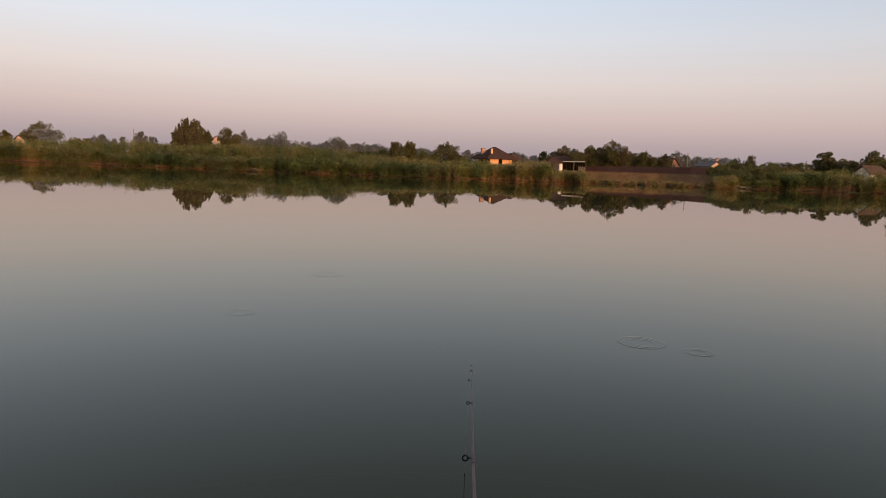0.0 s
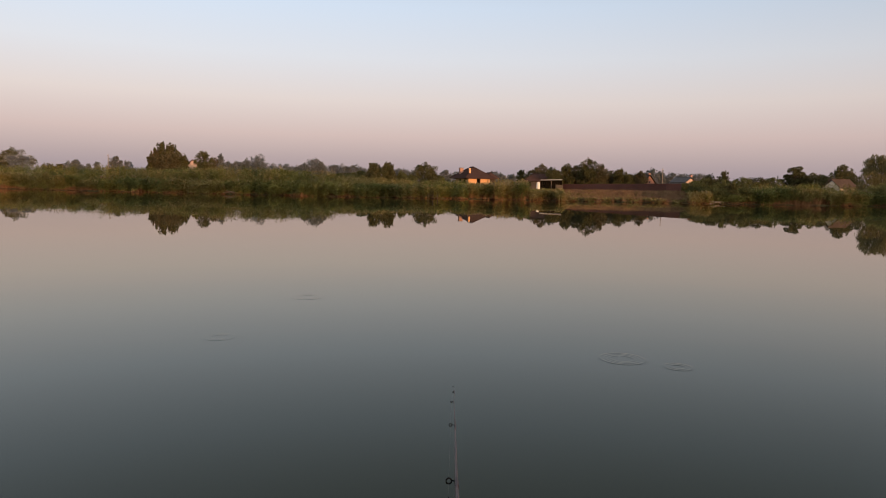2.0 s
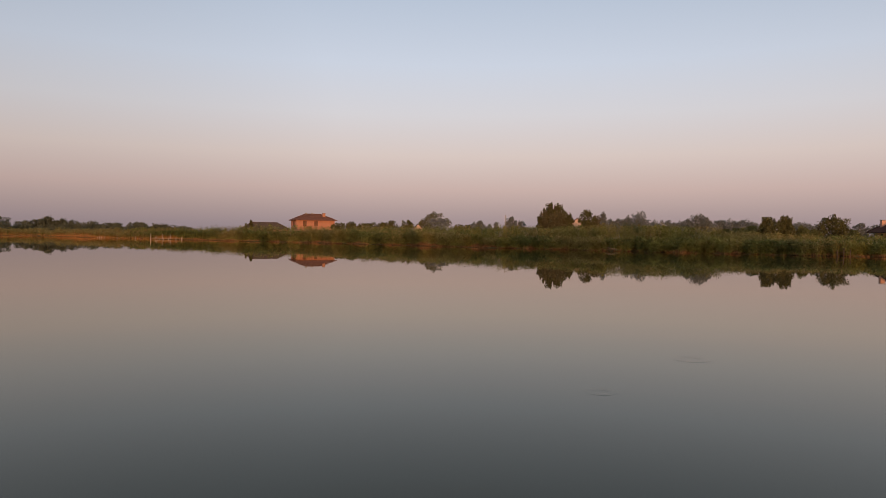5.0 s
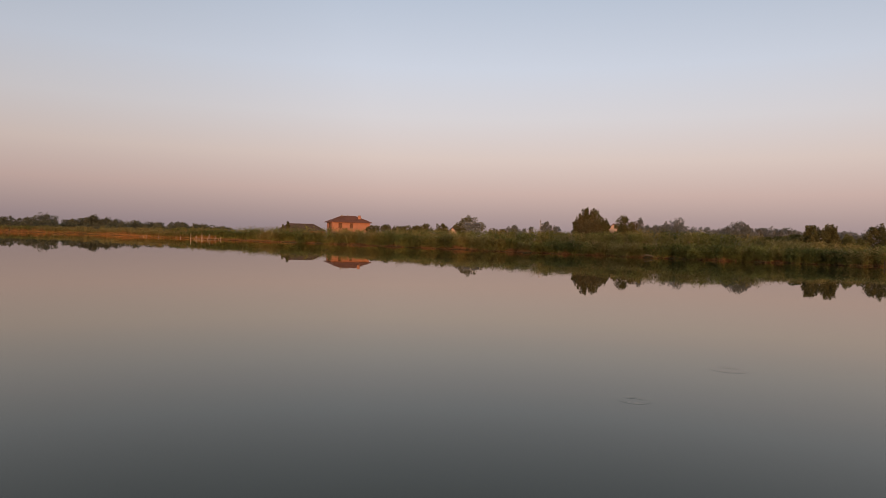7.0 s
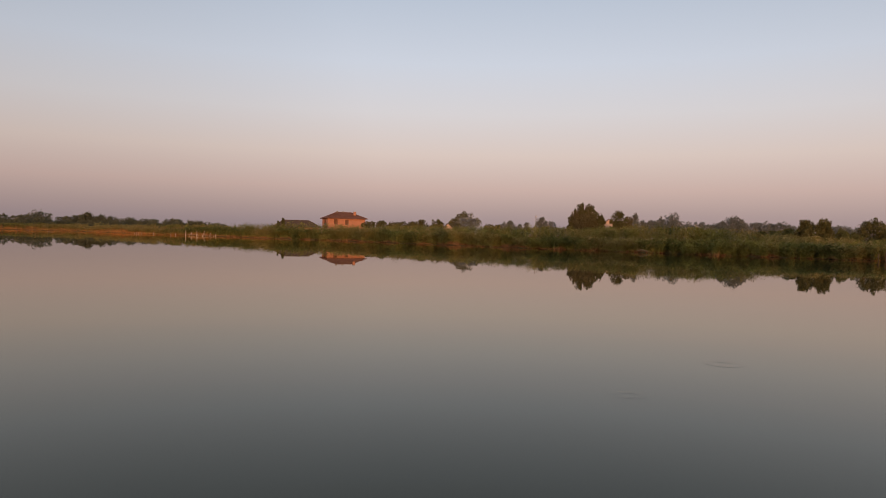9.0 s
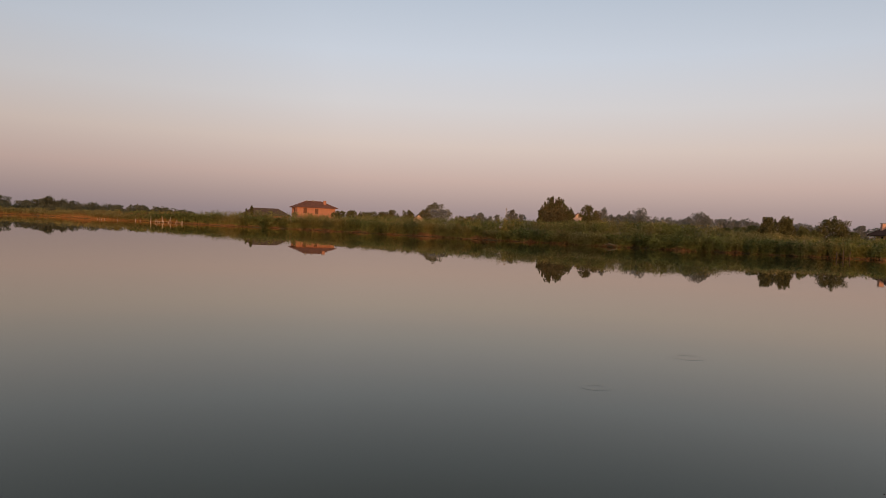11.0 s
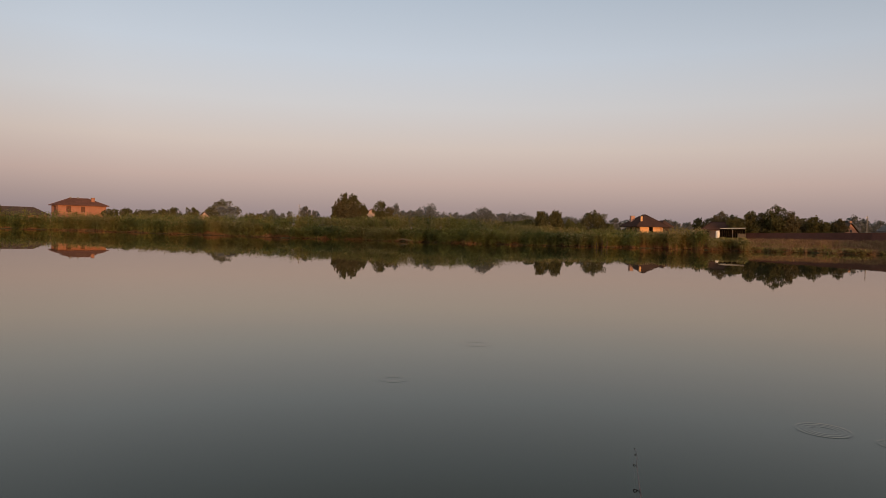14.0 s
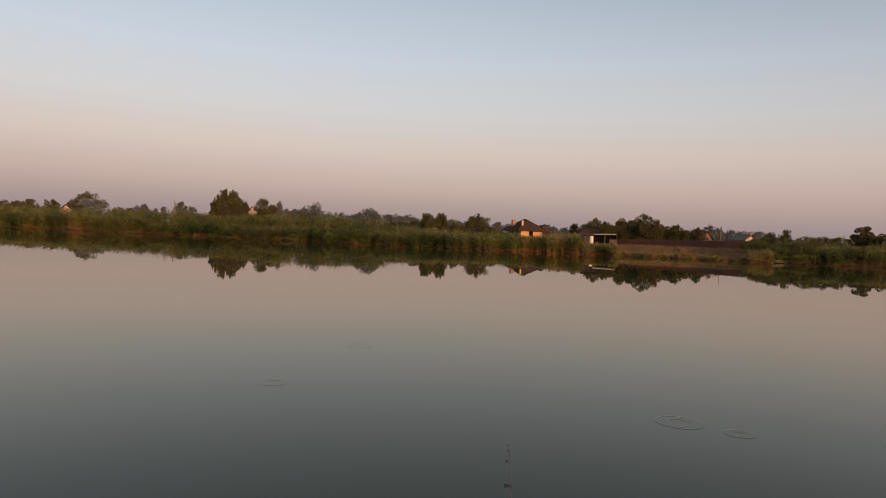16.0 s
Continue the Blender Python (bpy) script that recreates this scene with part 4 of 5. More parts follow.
# the unplastered two-storey house of orange brick
brick, bz = hip_house("brick_house", 42.85, 280, 55.0, 16.2, 10.7, 8.30, 2.75, 0.9, 6.4, BRICK, ROOF_BROWN,
                      [(3.45, 5.9, 1.55, 2.1), (8.2, 5.9, 1.45, 2.1)], [(5.2, 5.8, 3.4, 2.2)], WOOD_DARK,
                      "two-storey orange brick house with a brown hipped roof", glazed=False)
chimney(brick, 12.3, 3.0, 8.6 - bz, 11.45 - bz, 1.1, BRICK, CONCRETE, "orange brick chimney")
chimney(brick, 5.2, 5.3, 10.6 - bz, 11.5 - bz, 0.6, CONCRETE, CONCRETE)
chimney(brick, 7.8, 5.3, 10.6 - bz, 11.5 - bz, 0.5, CONCRETE, CONCRETE)
low_house, lz = hip_house("low_house", 47.15, 244, 52.0, 15.5, 9.0, 4.0, 2.5, 0.7, 9.0, BRICK, ROOF_RED, [(4.0, 2.2, 1.2, 1.3)], [], WOOD_DARK,
                          "low house with a broad dark brown roof")


def gable_house(name, az, d, turn, length, width, eave, apex, wall_mat, roof_mat, label, gable_mat=None, chimney_at=None, gable_end=0, hole=None, attic=True):
    """A gabled house; the corner at az, d is its origin, x runs along the ridge, y across. gable_end: the end that shows."""
    p = polar(az, d)
    z0 = float(land_z(az, d))
    t = thing(name, (p.x, p.y, z0), turn, label, "house")
    x_off = -length if gable_end else 0.0
    z1, za = eave - z0, apex - z0
    holes = [hole] if hole else []
    bm = bmesh.new()
    wall_along_x(bm, x_off, x_off + length, 0, 0.25, -0.3, z1, holes)
    wall_along_x(bm, x_off, x_off + length, width - 0.25, 0.25, -0.3, z1, [])
    part("wall", bm, wall_mat, t)
    if hole:
        window(t, hole[0], 0, hole[1], hole[2], hole[3], PLASTER_WHITE)
    for x in (x_off + 0.002, x_off + length - 0.252):
        bm = bmesh.new()
        prof = [(0.26, -0.3), (width - 0.26, -0.3), (width - 0.26, z1), (width / 2, za - 0.22), (0.26, z1)]
        f0 = [bm.verts.new((x, y, z)) for y, z in prof]
        f1 = [bm.verts.new((x + 0.25, y, z)) for y, z in prof]
        bm.faces.new(f0[::-1])
        bm.faces.new(f1)
        for k in range(5):
            bm.faces.new((f0[k], f0[(k + 1) % 5], f1[(k + 1) % 5], f1[k]))
        g = part("gable", bm, gable_mat or wall_mat, t)
        if not attic:
            continue
        xw = x - 0.03 if x < x_off + length / 2 else x + 0.253
        part("gable_window", boxed(xw, width / 2 - 0.3, z1 - 0.2, xw + 0.025, width / 2 + 0.3, z1 + 0.45), GLASS, g, "small dark gable window")
    slope = (za - z1) / (width / 2)
    for side in (0, 1):
        bm = bmesh.new()
        o = 0.35
        y0, y1 = (-o, width / 2) if side == 0 else (width + o, width / 2)
        zA, zB = z1 - o * slope, za
        q = [(x_off - 0.3, y0, zA), (x_off + length + 0.3, y0, zA), (x_off + length + 0.3, y1, zB), (x_off - 0.3, y1, zB)]
        lo = [bm.verts.new(v) for v in q]
        hi = [bm.verts.new((v[0], v[1], v[2] + 0.12)) for v in q]
        bm.faces.new(lo)
        bm.faces.new(hi[::-1])
        for k in range(4):
            bm.faces.new((lo[k], hi[k], hi[(k + 1) % 4], lo[(k + 1) % 4]))
        bmesh.ops.recalc_face_normals(bm, faces=bm.faces[:])
        part("roof_slope", bm, roof_mat, t)
    part("ridge_cap", tube(bmesh.new(), [(x_off - 0.3, width / 2, za + 0.1), (x_off + length + 0.3, width / 2, za + 0.1)], [0.1, 0.1], 6), roof_mat, t)
    if chimney_at:
        cx, cy, top = chimney_at
        chimney(t, x_off + cx, cy, z1 + 0.3, top - z0, 0.55, CHIMNEY_PINK, CONCRETE, "lit brick chimney")
    return t


gable_house("white_cottage", -32.85, 148, 22.0, 4.9, 3.6, 3.15, 4.60, PLASTER_WHITE, ROOF_RED, "small whitewashed cottage with a weathered red roof", hole=(3.0, 0.9, 0.8, 0.8), attic=False)
gable_house("grey_roofed_house", -22.0, 190, -72.0, 6.0, 3.3, 4.25, 5.35, CONCRETE, ROOF_GREY, "house with a grey sheet roof and a sunlit gable", FADED_PINK, (5.4, 2.1, 6.1), 1, attic=False)
gable_house("brick_gabled_house", -18.72, 200, -72.0, 7.0, 4.1, 3.9, 6.1, BRICK, ROOF_RED, "brick house whose orange gable shows above the fence", BRICK, (6.2, 2.4, 6.6), 1)
gable_house("pale_house", 19.25, 196, -72.0, 7.0, 3.0, 6.7, 7.9, FADED_PINK, ROOF_BROWN, "pale pink house almost hidden between dark trees", FADED_PINK, None, 1, attic=False)
gable_house("small_hut", 32.10, 246, 118.0, 5.0, 3.3, 5.3, 6.7, FADED_PINK, ROOF_RED, "small hut with a sunlit gable beside the broad tree", attic=False)
gable_house("lean_roofed_shed", -32.25, 158, -20.0, 2.6, 3.0, 3.6, 4.7, CONCRETE, ROOF_DARK, "small shed with a dark roof beside the cottage", attic=False)

# ------------------------------------------------------------------ yard: canopy, shed, tank, fences
def yard_place(az, d, z=None):
    p = polar(az, d)
    return (p.x, p.y, float(land_z(az, d)) if z is None else z)


def canopy():
    x, y, z = yard_place(-10.22, 146)
    t = thing("canopy", (x, y, z), -10.5, "open canopy with a pale sheet roof on wooden posts", "canopy")
    h0, h1 = 3.62 - z, 3.80 - z
    bm = bmesh.new()
    n = 24
    rows = []
    for k in range(n + 1):
        xx = 4.75 * k / n
        zz = h0 + (h1 - h0) * k / n + 0.03 * (k % 2)
        rows.append([bm.verts.new((xx, yy, zz + (-0.08 if yy > 1 else 0) + dz)) for yy, dz in ((-0.4, 0), (4.2, 0), (4.2, 0.05), (-0.4, 0.05))])
    for a, b in zip(rows, rows[1:]):
        for k in range(4):
            bm.faces.new((a[k], b[k], b[(k + 1) % 4], a[(k + 1) % 4]))
    bm.faces.new(rows[0])
    bm.faces.new(rows[-1][::-1])
    bmesh.ops.recalc_face_normals(bm, faces=bm.faces[:])
    part("sheet_roof", bm, SHEET, t)
    part("front_beam", boxed(0.0, -0.3, h0 - 0.12, 4.7, -0.18, h0 - 0.03), SHADE_BLACK, t)
    # added black backing in place of the deep shade under the open roof
    for k in range(11):
        part("shade_backing", boxed(0.02 + 0.43 * k, 4.05, -0.3, 0.02 + 0.43 * k + 0.41, 4.08, h0 - 0.11), SHADE_BLACK, t)
    part("rear_beam", boxed(0.0, 3.9, h0 - 0.26, 4.7, 4.02, h0 - 0.12), SHADE_BLACK, t)
    fascia = boxed(0.0, -0.44, h0 - 0.06, 4.75, -0.405, h0 + 0.10)
    for v in fascia.verts:
        v.co.z += (h1 - h0) * v.co.x / 4.75
    part("fascia", fascia, SHEET, t, "pale sheet-metal edge")
    for px_ in (0.15, 2.4, 4.6):
        for py_ in (-0.24, 3.96):
            part("post", boxed(px_ - 0.06, py_ - 0.06, -0.3, px_ + 0.06, py_ + 0.06, h0 - 0.14, bevel=0.01), WOOD_GREY if px_ == 2.4 else SHADE_BLACK, t)



def shed():
    hip_house("shed", -8.95, 154, -11.0, 6.2, 4.2, 3.35, 1.65, 0.4, 2.8, SHED_WALL, ROOF_DARK, [(1.0, 2.3, 0.5, 0.9)], [], WOOD_DARK,
              "low shed with a dark hipped roof and a sunlit wall", glazed=False, category="shed")


def water_tank():
    x, y, z = yard_place(-10.06, 142)
    t = thing("water_tank", (x, y, z), 0, "white plastic water tank with a domed top", "tank")
    r, h = 0.38, 3.22 - z
    rad = [r * 0.96, r, r, r * 1.03, r, r, r * 1.03, r, r * 0.96, r * 0.75, r * 0.35]
    zz = [0.08, 0.14, h * 0.3, h * 0.33, h * 0.36, h * 0.6, h * 0.63, h * 0.66, h * 0.86, h * 0.94, h * 0.98]
    part("body", tube(bmesh.new(), [(0, 0, q) for q in zz], rad, 20), TANK_WHITE, t)
    part("lid", tube(bmesh.new(), [(0, 0, h * 0.975), (0, 0, h)], [0.15, 0.14], 12), WOOD_DARK, t, "dark screw lid")
    part("base", boxed(-0.6, -0.6, -0.3, 0.6, 0.6, 0.08, bevel=0.02), CONCRETE, t, "concrete slab")
    part("outlet", tube(bmesh.new(), [(0, -r + 0.02, 0.25), (0, -r - 0.14, 0.25), (0, -r - 0.16, 0.12)], [0.03, 0.03, 0.03], 8), FENCE_POST, t)


def board_fence():
    a, b = Vector(yard_place(-11.55, 144.3)), Vector(yard_place(-12.15, 145))
    t = thing("board_fence", a, math.degrees(math.atan2(b.y - a.y, b.x - a.x)), "weathered grey board fence beside the canopy", "fence")
    ln = (b - a).to_2d().length
    n = int(ln / 0.17)
    rg = random.Random(7)
    for k in range(n):
        h = 1.35 + rg.uniform(-0.1, 0.06)
        part("board", boxed(k * 0.17, -0.012 + rg.uniform(-0.01, 0.01), -0.1, k * 0.17 + 0.145, 0.012, h), FENCE_BOARD, t)
    for z in (0.35, 1.0):
        part("rail", boxed(0, 0.03, z, ln, 0.08, z + 0.09), FENCE_BOARD, t)
    for x in (0.0, ln / 2, ln - 0.1):
        part("post", boxed(x, 0.085, -0.3, x + 0.1, 0.185, 1.4), FENCE_BOARD, t)


def metal_fence():
    a, b = polar(-12.06, 150), polar(-21.66, 132)
    n = 9
    t = thing("metal_fence", (a.x, a.y, 0), math.degrees(math.atan2(b.y - a.y, b.x - a.x)), "long dark red-brown fence of ribbed sheet metal", "fence")
    ln = (b - a).length
    step = ln / n
    for k in range(n):
        f = (k + 0.5) / n
        zb, zt = 1.50 + 0.30 * f, 2.84 + 0.44 * f
        panel_x = k * step + 0.04
        bm = bmesh.new()
        w = step - 0.06
        ribs = 15
        pts = []
        for r in range(ribs):
            x0 = w * r / ribs
            q = w / ribs
            pts += [(x0, 0.0), (x0 + q * 0.5, 0.0), (x0 + q * 0.58, 0.012), (x0 + q * 0.92, 0.012)]
        pts.append((w, 0.0))
        lo = [bm.verts.new((panel_x + x, -y, zb)) for x, y in pts]
        hi = [bm.verts.new((panel_x + x, -y, zt)) for x, y in pts]
        for q in range(len(pts) - 1):
            bm.faces.new((lo[q], lo[q + 1], hi[q + 1], hi[q]))
        ob = part("panel", bm, FENCE_RED, t)
        m = ob.modifiers.new("sheet", "SOLIDIFY")
        m.thickness = 0.004
        for z in (zb + 0.35, zt - 0.35):
            part("rail", boxed(k * step + 0.04, 0.012, z, (k + 1) * step - 0.04, 0.05, z + 0.04), FENCE_POST, t)
        part("plinth", boxed(k * step + 0.04, 0.06, zb - 1.0, (k + 1) * step - 0.04, 0.14, zb + 0.06), FENCE_POST, t, "dark concrete plinth")
    for k in range(n + 1):
        f = k / n
        part("post", boxed(k * step - 0.03, -0.02, 0.9, k * step + 0.03, 0.04, 2.89 + 0.44 * f), FENCE_POST, t)


canopy()
shed()
water_tank()
board_fence()
metal_fence()


def utility_pole(az, d, top, label):
    x, y, z = yard_place(az, d)
    t = thing("utility_pole", (x, y, z), az, label, "pole", "utility poles")
    h = top - z
    part("pole", tube(bmesh.new(), [(0, 0, -0.3), (0, 0, h)], [0.11, 0.07], 8), CONCRETE, t)
    part("crossarm", boxed(-0.22, -0.04, h - 0.5, 0.22, 0.04, h - 0.42), WOOD_DARK, t)
    for xx in (-0.18, 0.18):
        part("insulator", tube(bmesh.new(), [(xx, 0, h - 0.42), (xx, 0, h - 0.34), (xx, 0, h - 0.27)], [0.03, 0.06, 0.035], 8), PLASTER_WHITE, t)


utility_pole(24.91, 200, 8.8, "grey concrete pole behind the reed belt")
utility_pole(-20.18, 180, 7.45, "grey concrete pole behind the metal fence")
utility_pole(-28.66, 150, 5.3, "short grey pole among the bushes")

# ------------------------------------------------------------------ at the water's edge
def stake(az, d, top, lean, seed, label="pale weathered stake standing in shallow water"):
    p = polar(az, d)
    rg = random.Random(seed)
    t = mesh_object("stake", tube(bmesh.new(), [(0, 0, 0), (lean * 0.4, 0, (top + 1.2) * 0.5), (lean, rg.uniform(-0.1, 0.1), top + 1.2)], [0.085, 0.08, 0.055], 7), WOOD_PALE)
    t.matrix_basis = pose(p.x, p.y, -1.2, 0, 0, az)
    tagged(t, label, "stake", "old stakes in the water")


for k, (az, top, lean) in enumerate([(54.25, 2.4, 0.1), (54.0, 0.9, 0.5), (53.72, 1.5, -0.3), (53.42, 2.3, 0.2), (53.2, 1.0, -0.6), (52.95, 1.3, 0.3), (52.72, 2.3, -0.3), (52.5, 1.3, 0.7), (51.75, 1.5, 0.1), (51.35, 1.3, 0.9), (51.2, 1.2, -0.6)]):
    stake(az, 258.0 + 0.5 * math.sin(k * 2.7), top * 0.9, lean * 1.2, k)
rg_stumps = random.Random(91)
for k, saz in enumerate((58.0, 57.86, 57.74, 57.5, 56.6, 55.3, 55.0, 52.12, 51.98, 51.9)):
    stake(saz, float(shore(saz)) - rg_stumps.uniform(0.8, 2.0), rg_stumps.uniform(0.35, 1.2), rg_stumps.uniform(-0.35, 0.35), 50 + k, "short pale stump of a stake at the waterline")


def footbridge():
    p, q = polar(54.3, 258.6), polar(51.6, 258.6)
    t = thing("footbridge", (p.x, p.y, 0), math.degrees(math.atan2(q.y - p.y, q.x - p.x)), "low footbridge of grey planks on stakes in the water", "footbridge")
    ln = (q - p).length
    for k in range(14):
        part("plank", boxed(k * ln / 14 + 0.02, 0.15, 0.42, (k + 1) * ln / 14 - 0.02, 0.7, 0.47), WOOD_PALE, t)
    for k in range(5):
        part("pile", tube(bmesh.new(), [(0.2 + k * (ln - 0.4) / 4, 0.42, -1.2), (0.2 + k * (ln - 0.4) / 4, 0.42, 0.42)], [0.07, 0.07], 7), WOOD_PALE, t)


footbridge()


def jetty():
    p = polar(-37.3, 126)
    t = thing("jetty", (p.x, p.y, 0), -37.3, "small jetty of pale bare boards under the willow", "jetty")
    for k in range(9):
        part("deck_board", boxed(-0.68 + 0.152 * k, -1.0, 0.56, -0.68 + 0.152 * k + 0.13, 2.6, 0.61), WOOD_PALE, t)
    for z in (0.15, 0.35):
        part("side_board", boxed(-0.72, -1.05, z, 0.72, -1.0, z + 0.08), WOOD_PALE, t)
    for x in (-0.6, 0.0, 0.6):
        for y in (-0.9, 1.4):
            part("pile", tube(bmesh.new(), [(x, y, -1.0), (x, y, 0.56)], [0.06, 0.06], 7), WOOD_GREY, t)


jetty()


def landing():
    """An old platform for anglers, half hidden in the reeds."""
    p = polar(-0.95, 105.0)
    t = thing("fishing_platform", (p.x, p.y, 0), -1, "old dark wooden platform on stakes among the reeds", "platform")
    rg = random.Random(17)
    for k in range(7):
        part("deck_board", boxed(-0.8 + 0.235 * k, -0.5 + rg.uniform(-0.06, 0.06), 0.52, -0.8 + 0.235 * k + 0.2, 1.6, 0.56, bevel=0.008), WOOD_DARK, t)
    for x in (-0.72, 0.05, 0.78):
        part("beam", boxed(x - 0.05, -0.45, 0.42, x + 0.05, 1.6, 0.517), WOOD_DARK, t)
        for y in (-0.4, 1.3):
            top = rg.uniform(0.85, 1.25) if y < 0 else 0.42
            part("stake", tube(bmesh.new(), [(x + 0.09, y - 0.12, -1.0), (x + 0.09, y - 0.12, 0.3), (x + rg.uniform(0.05, 0.15), y - 0.12, top)], [0.07, 0.068, 0.06], 7), WOOD_DARK, t)


landing()


def driftwood(az, d, turn, count, reach, seed, label, mat):
    p = polar(az, d)
    t = thing("fallen_branches", (p.x, p.y, 0.0), turn, label, "branches", "fallen branches at the water's edge")
    rg = random.Random(seed)
    for k in range(count):
        x, z, a, ln = rg.uniform(-reach, reach), rg.uniform(0.05, 0.40), rg.uniform(-0.35, 0.35), rg.uniform(1.2, 2.4)
        dx, dz = math.cos(a) * ln / 2, math.sin(a) * ln / 2
        y = rg.uniform(-0.4, 0.6)
        part("branch", tube(bmesh.new(), [(x - dx, y, max(0.0, z - dz)), (x, y + rg.uniform(-0.15, 0.15), z + 0.08), (x + dx, y + 0.1, max(0.02, z + dz))], [0.034, 0.03, 0.014], 6), mat, t)


driftwood(-24.4, 111.2, -20, 7, 0.7, 3, "bleached fallen branches lying at the water's edge", WOOD_PALE)
driftwood(15.5, float(shore(15.5)) - 0.25, 12, 5, 1.0, 8, "grey broken branches lying before the green reeds", WOOD_GREY)

# ------------------------------------------------------------------ fishing rod and ripples
def fishing_rod():
    """The rod lies in a rest on the near bank; guides stand out to its left."""
    origin = Vector((0.0, 0.0, EYE))
    g5, g4, g3, g2, tip = (Vector(v) for v in ((0.110, 1.662, -0.778), (0.132, 2.062, -0.775), (0.149, 2.360, -0.798), (0.163, 2.516, -0.811), (0.169, 2.634, -0.826)))
    side = Vector((1, 0, 0))
    offs = [0.0200, 0.0150, 0.0085, 0.0060, 0.002]
    t = thing("fishing_rod", origin + Vector((0.05, -0.30, -0.80)), 0, "reddish-brown carbon fishing rod with black line guides", "fishing rod")
    base = t.matrix_basis.translation
    loc = [origin + p - base for p in (g5, g4, g3, g2, tip)]
    blank = [p + side * o for p, o in zip(loc, offs)]
    d = (blank[0] - blank[1]).normalized()
    butt = blank[0] + Vector((-0.045, -1.75, 0.0))
    butt.z = 0.02
    path = [butt, butt.lerp(blank[0], 0.5) + Vector((0, 0, 0.004)), blank[0], blank[0].lerp(blank[1], 0.5) + Vector((0, 0, 0.004)), blank[1], blank[2], blank[3], blank[4]]
    part("blank", tube(bmesh.new(), path, [0.0078, 0.0064, 0.0044, 0.0030, 0.0018, 0.0008, 0.0006, 0.0004], 10), ROD_BLANK, t)
    part("grip", tube(bmesh.new(), [butt + Vector((0, -0.22, 0)), butt + Vector((0, -0.2, 0)), butt + Vector((0.004, 0.1, 0)), butt + Vector((0.006, 0.14, 0))], [0.010, 0.0135, 0.0125, 0.008], 12), CORK, t, "cork grip")
    radii = [0.0074, 0.0048, 0.0032, 0.0023, 0.0015]
    for k, (c, b, r) in enumerate(zip(loc, blank, radii)):
        bm = bmesh.new()
        ring = [c + Vector((math.cos(a) * r, 0, math.sin(a) * r)) for a in (2 * math.pi * q / 24 for q in range(25))]
        tube(bm, ring, [max(0.0011, r * 0.30)] * 25, 6, False)
        g = part("line_guide", bm, ROD_BLACK, t)
        if k < 4:
            foot = bmesh.new()
            tube(foot, [c + Vector((r, 0, 0.001)), c + Vector((r + (b.x - c.x - r) * 0.5, -0.004, 0.002)), b + Vector((0, -0.016, 0.002))], [(0.0018, 0.0014, 0.0009, 0.0007)[k]] * 3, 6)
            part("foot", foot, ROD_BLACK, g)
            w = (0.0054, 0.0026, 0.0013, 0.0009)[k]
            part("thread_wrap", tube(bmesh.new(), [b - Vector((0.0006, 0.035, 0)), b + Vector((0.0006, 0.012, 0))], [w * 1.05, w * 0.95], 10), ROD_WRAP, g)
    reel_point = butt + Vector((-0.055, 0.12, -0.05))
    knot = loc[0].lerp(reel_point, 0.055)
    part("line", tube(bmesh.new(), [knot] + [p.copy() for p in loc], [0.00022] * 6, 5), LINE, t, "thin fishing line")
    part("leader", tube(bmesh.new(), [reel_point, knot], [0.0009, 0.0008], 6), ROD_BLACK, t, "dark thicker leader")
    part("line_knot", tube(bmesh.new(), [knot - Vector((0, 0.010, 0)), knot, knot + Vector((0, 0.008, 0))], [0.0008, 0.0022, 0.0006], 6), ROD_BLACK, t)
    # forked rest that carries the rod, driven into the bank
    at = butt.lerp(blank[0], 0.06) + base
    rest = thing("rod_rest", (at.x, at.y, 0.5), 0, "dark metal forked rod rest in the bank", "rod rest")
    h = at.z - 0.5 - 0.009
    part("stem", tube(bmesh.new(), [(0, 0, 0), (0, 0, h - 0.02)], [0.006, 0.006], 8), FENCE_POST, rest)
    part("fork", tube(bmesh.new(), [(-0.03, 0, h + 0.04), (-0.02, 0, h), (0, 0, h - 0.014), (0.02, 0, h), (0.03, 0, h + 0.04)], [0.004] * 5, 8), FENCE_POST, rest)


fishing_rod()


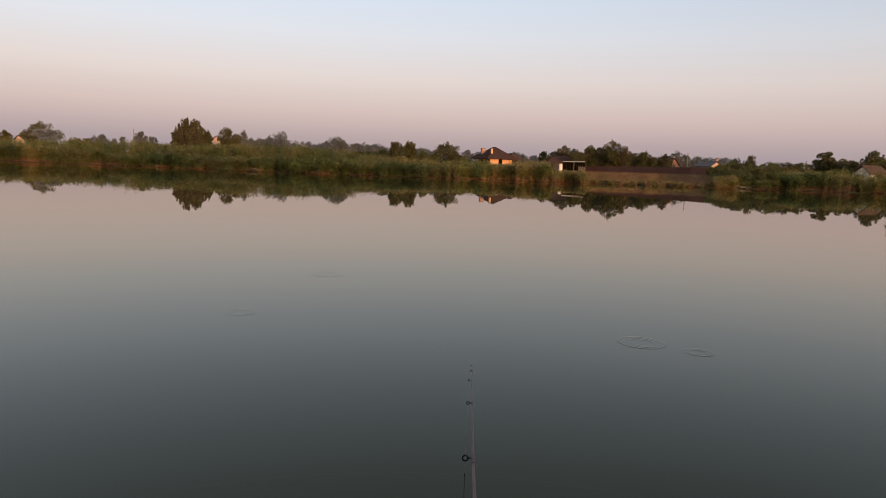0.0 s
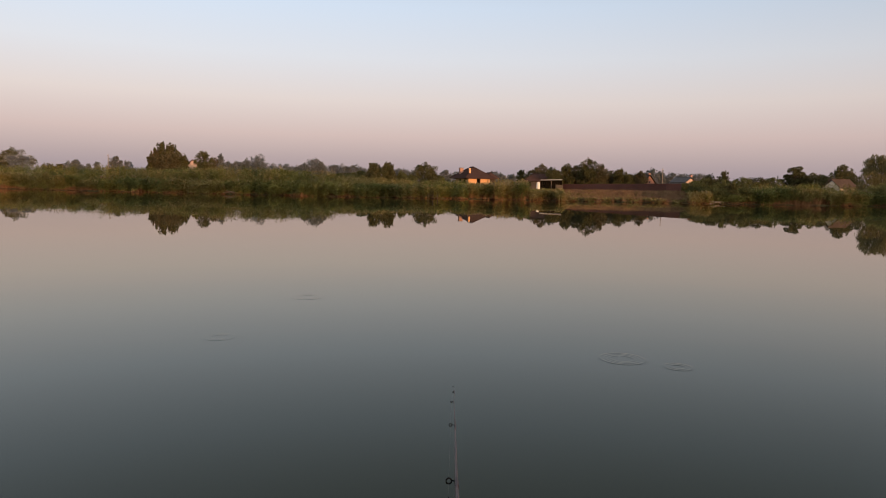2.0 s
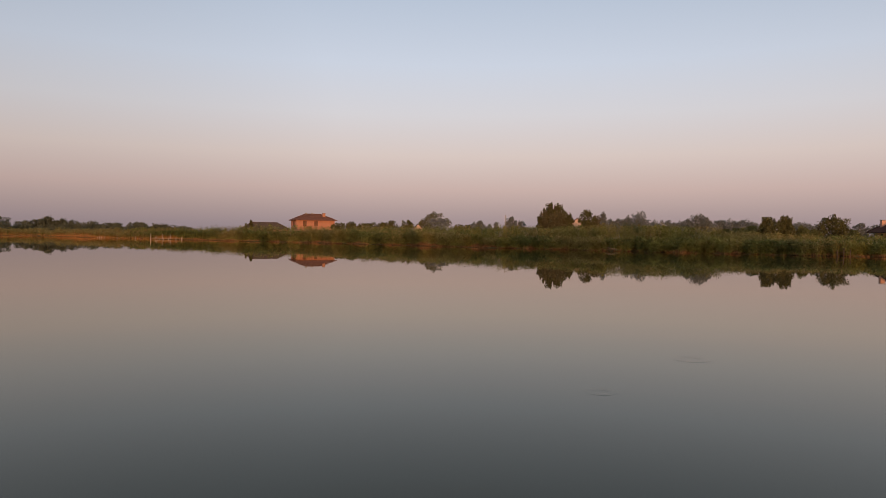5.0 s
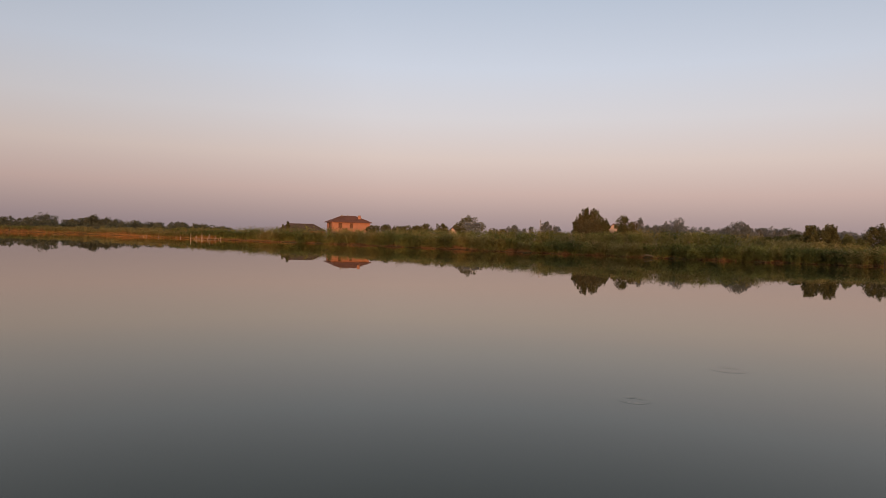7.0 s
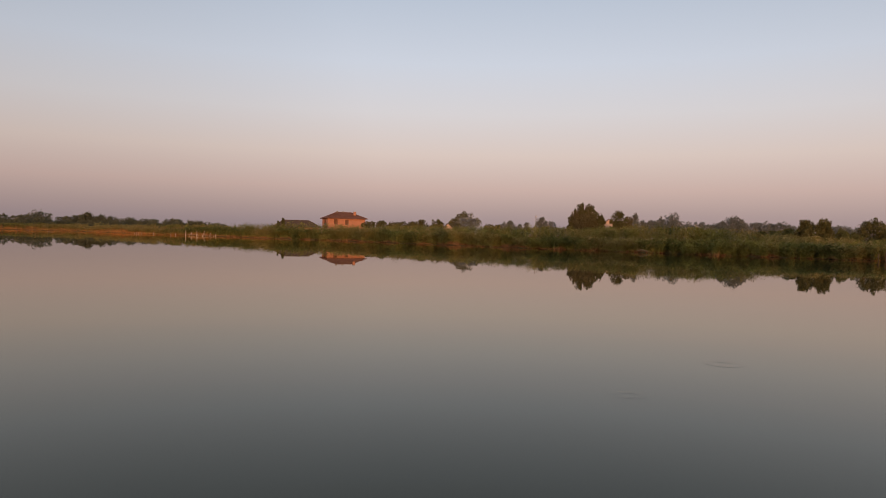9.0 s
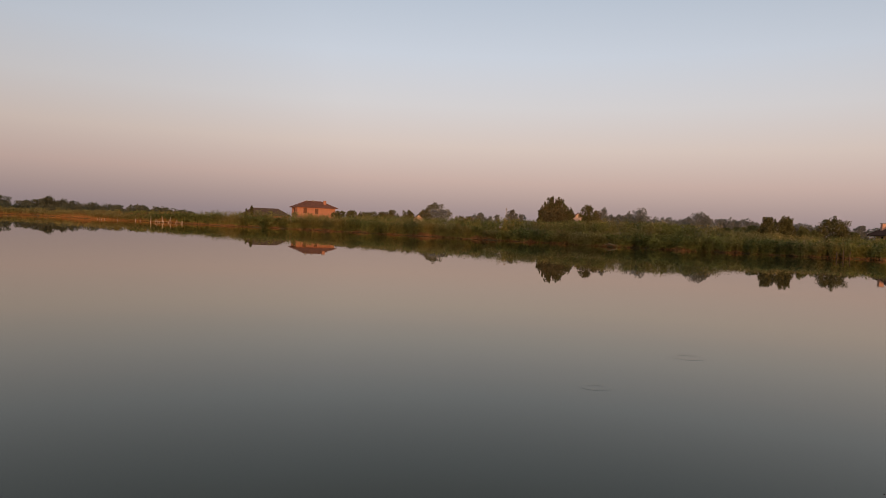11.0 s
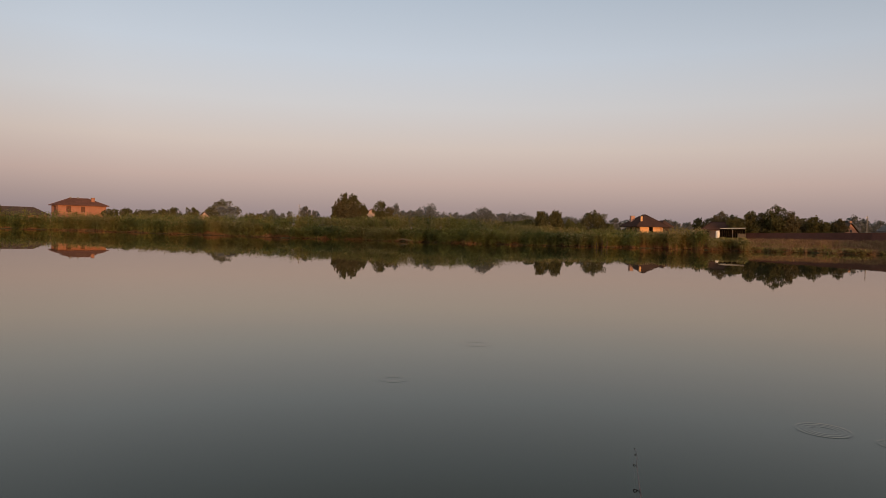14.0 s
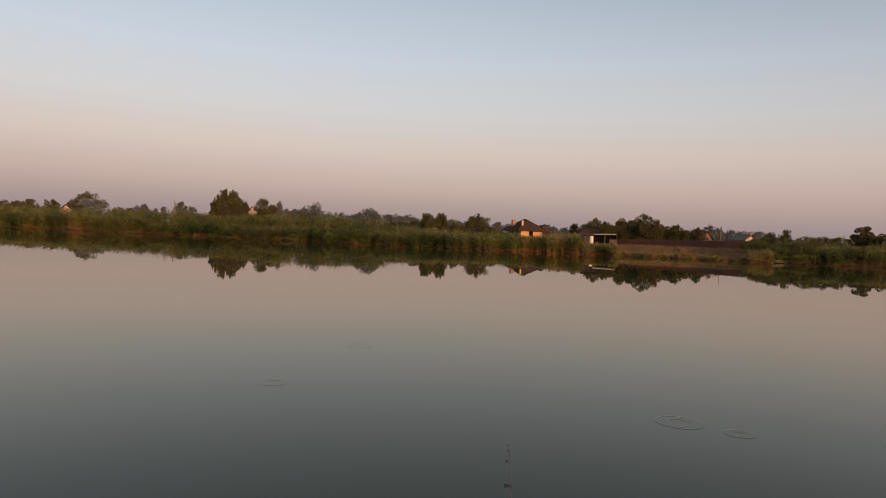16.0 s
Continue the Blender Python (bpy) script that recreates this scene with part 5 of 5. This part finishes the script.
def ripple(x, y, radius, rings, label, high=0.0017):
    """Low round waves on the still surface."""
    bm = bmesh.new()
    prof = []
    for k in range(rings):
        r = radius - 0.062 * k
        hgt = high * (0.75 ** k)
        prof += [(r - 0.026, 0.0012), (r - 0.013, 0.0012 + hgt * 0.5), (r, 0.0012 + hgt), (r + 0.013, 0.0012 + hgt * 0.5), (r + 0.026, 0.0012)][::-1]
    seg = 72
    loops = []
    for r, z in prof:
        loops.append([bm.verts.new((math.cos(a) * r, math.sin(a) * r, z)) for a in (2 * math.pi * q / seg for q in range(seg))])
    for a, b in zip(loops, loops[1:]):
        for q in range(seg):
            bm.faces.new((a[q], b[q], b[(q + 1) % seg], a[(q + 1) % seg]))
    bmesh.ops.recalc_face_normals(bm, faces=bm.faces[:])
    for f in bm.faces:
        f.smooth = True
    ob = mesh_object("ripple", bm, WATER)
    ob.matrix_basis = pose(x, y, 0)
    tagged(ob, label, "ripple", "rings on the water")


ripple(2.66, 8.27, 0.28, 3, "thin round ripple ring on still water")
ripple(3.25, 7.90, 0.16, 2, "thin round ripple ring on still water")
ripple(-2.80, 9.25, 0.20, 2, "small ripple ring on still water", 0.0010)
ripple(-2.15, 12.65, 0.30, 3, "small ripple ring on still water", 0.0014)


# ------------------------------------------------------------------ smoke of a garden fire
def garden_smoke():
    bm = bmesh.new()
    rg = random.Random(12)
    p = polar(30.6, 238)
    z0 = float(land_z(30.6, 238))
    for k in range(90):
        f = rg.uniform(0, 1) ** 1.3
        r = rg.uniform(0.35, 0.85) * (0.7 + 0.6 * f)
        m = Matrix.Translation((rg.gauss(0, 2.9) + 2.6 - 3.5 * f, rg.uniform(-1.5, 1.5), 0.9 + 6.0 * f)) @ Matrix.Rotation(rg.uniform(-0.5, 0.5), 4, "Y") @ Matrix.Diagonal((r * rg.uniform(1.4, 2.6), r, r * rg.uniform(0.5, 0.8), 1))
        r0 = len(bm.verts)
        bmesh.ops.create_icosphere(bm, subdivisions=2, radius=1.0, matrix=m)
        bm.verts.ensure_lookup_table()
        for v in bm.verts[r0:]:
            v.co += Vector((1, 1, 0.7)) * (r * 0.5 * noise.noise(v.co * (1.3 / r)))
    for f in bm.faces:
        f.smooth = True
    ob = mesh_object("smoke", bm, SMOKE)
    ob.matrix_basis = pose(p.x, p.y, z0, 0, 0, 31)
    tagged(ob, "thin bluish smoke drifting from a garden fire", "smoke", kind="stuff")


garden_smoke()
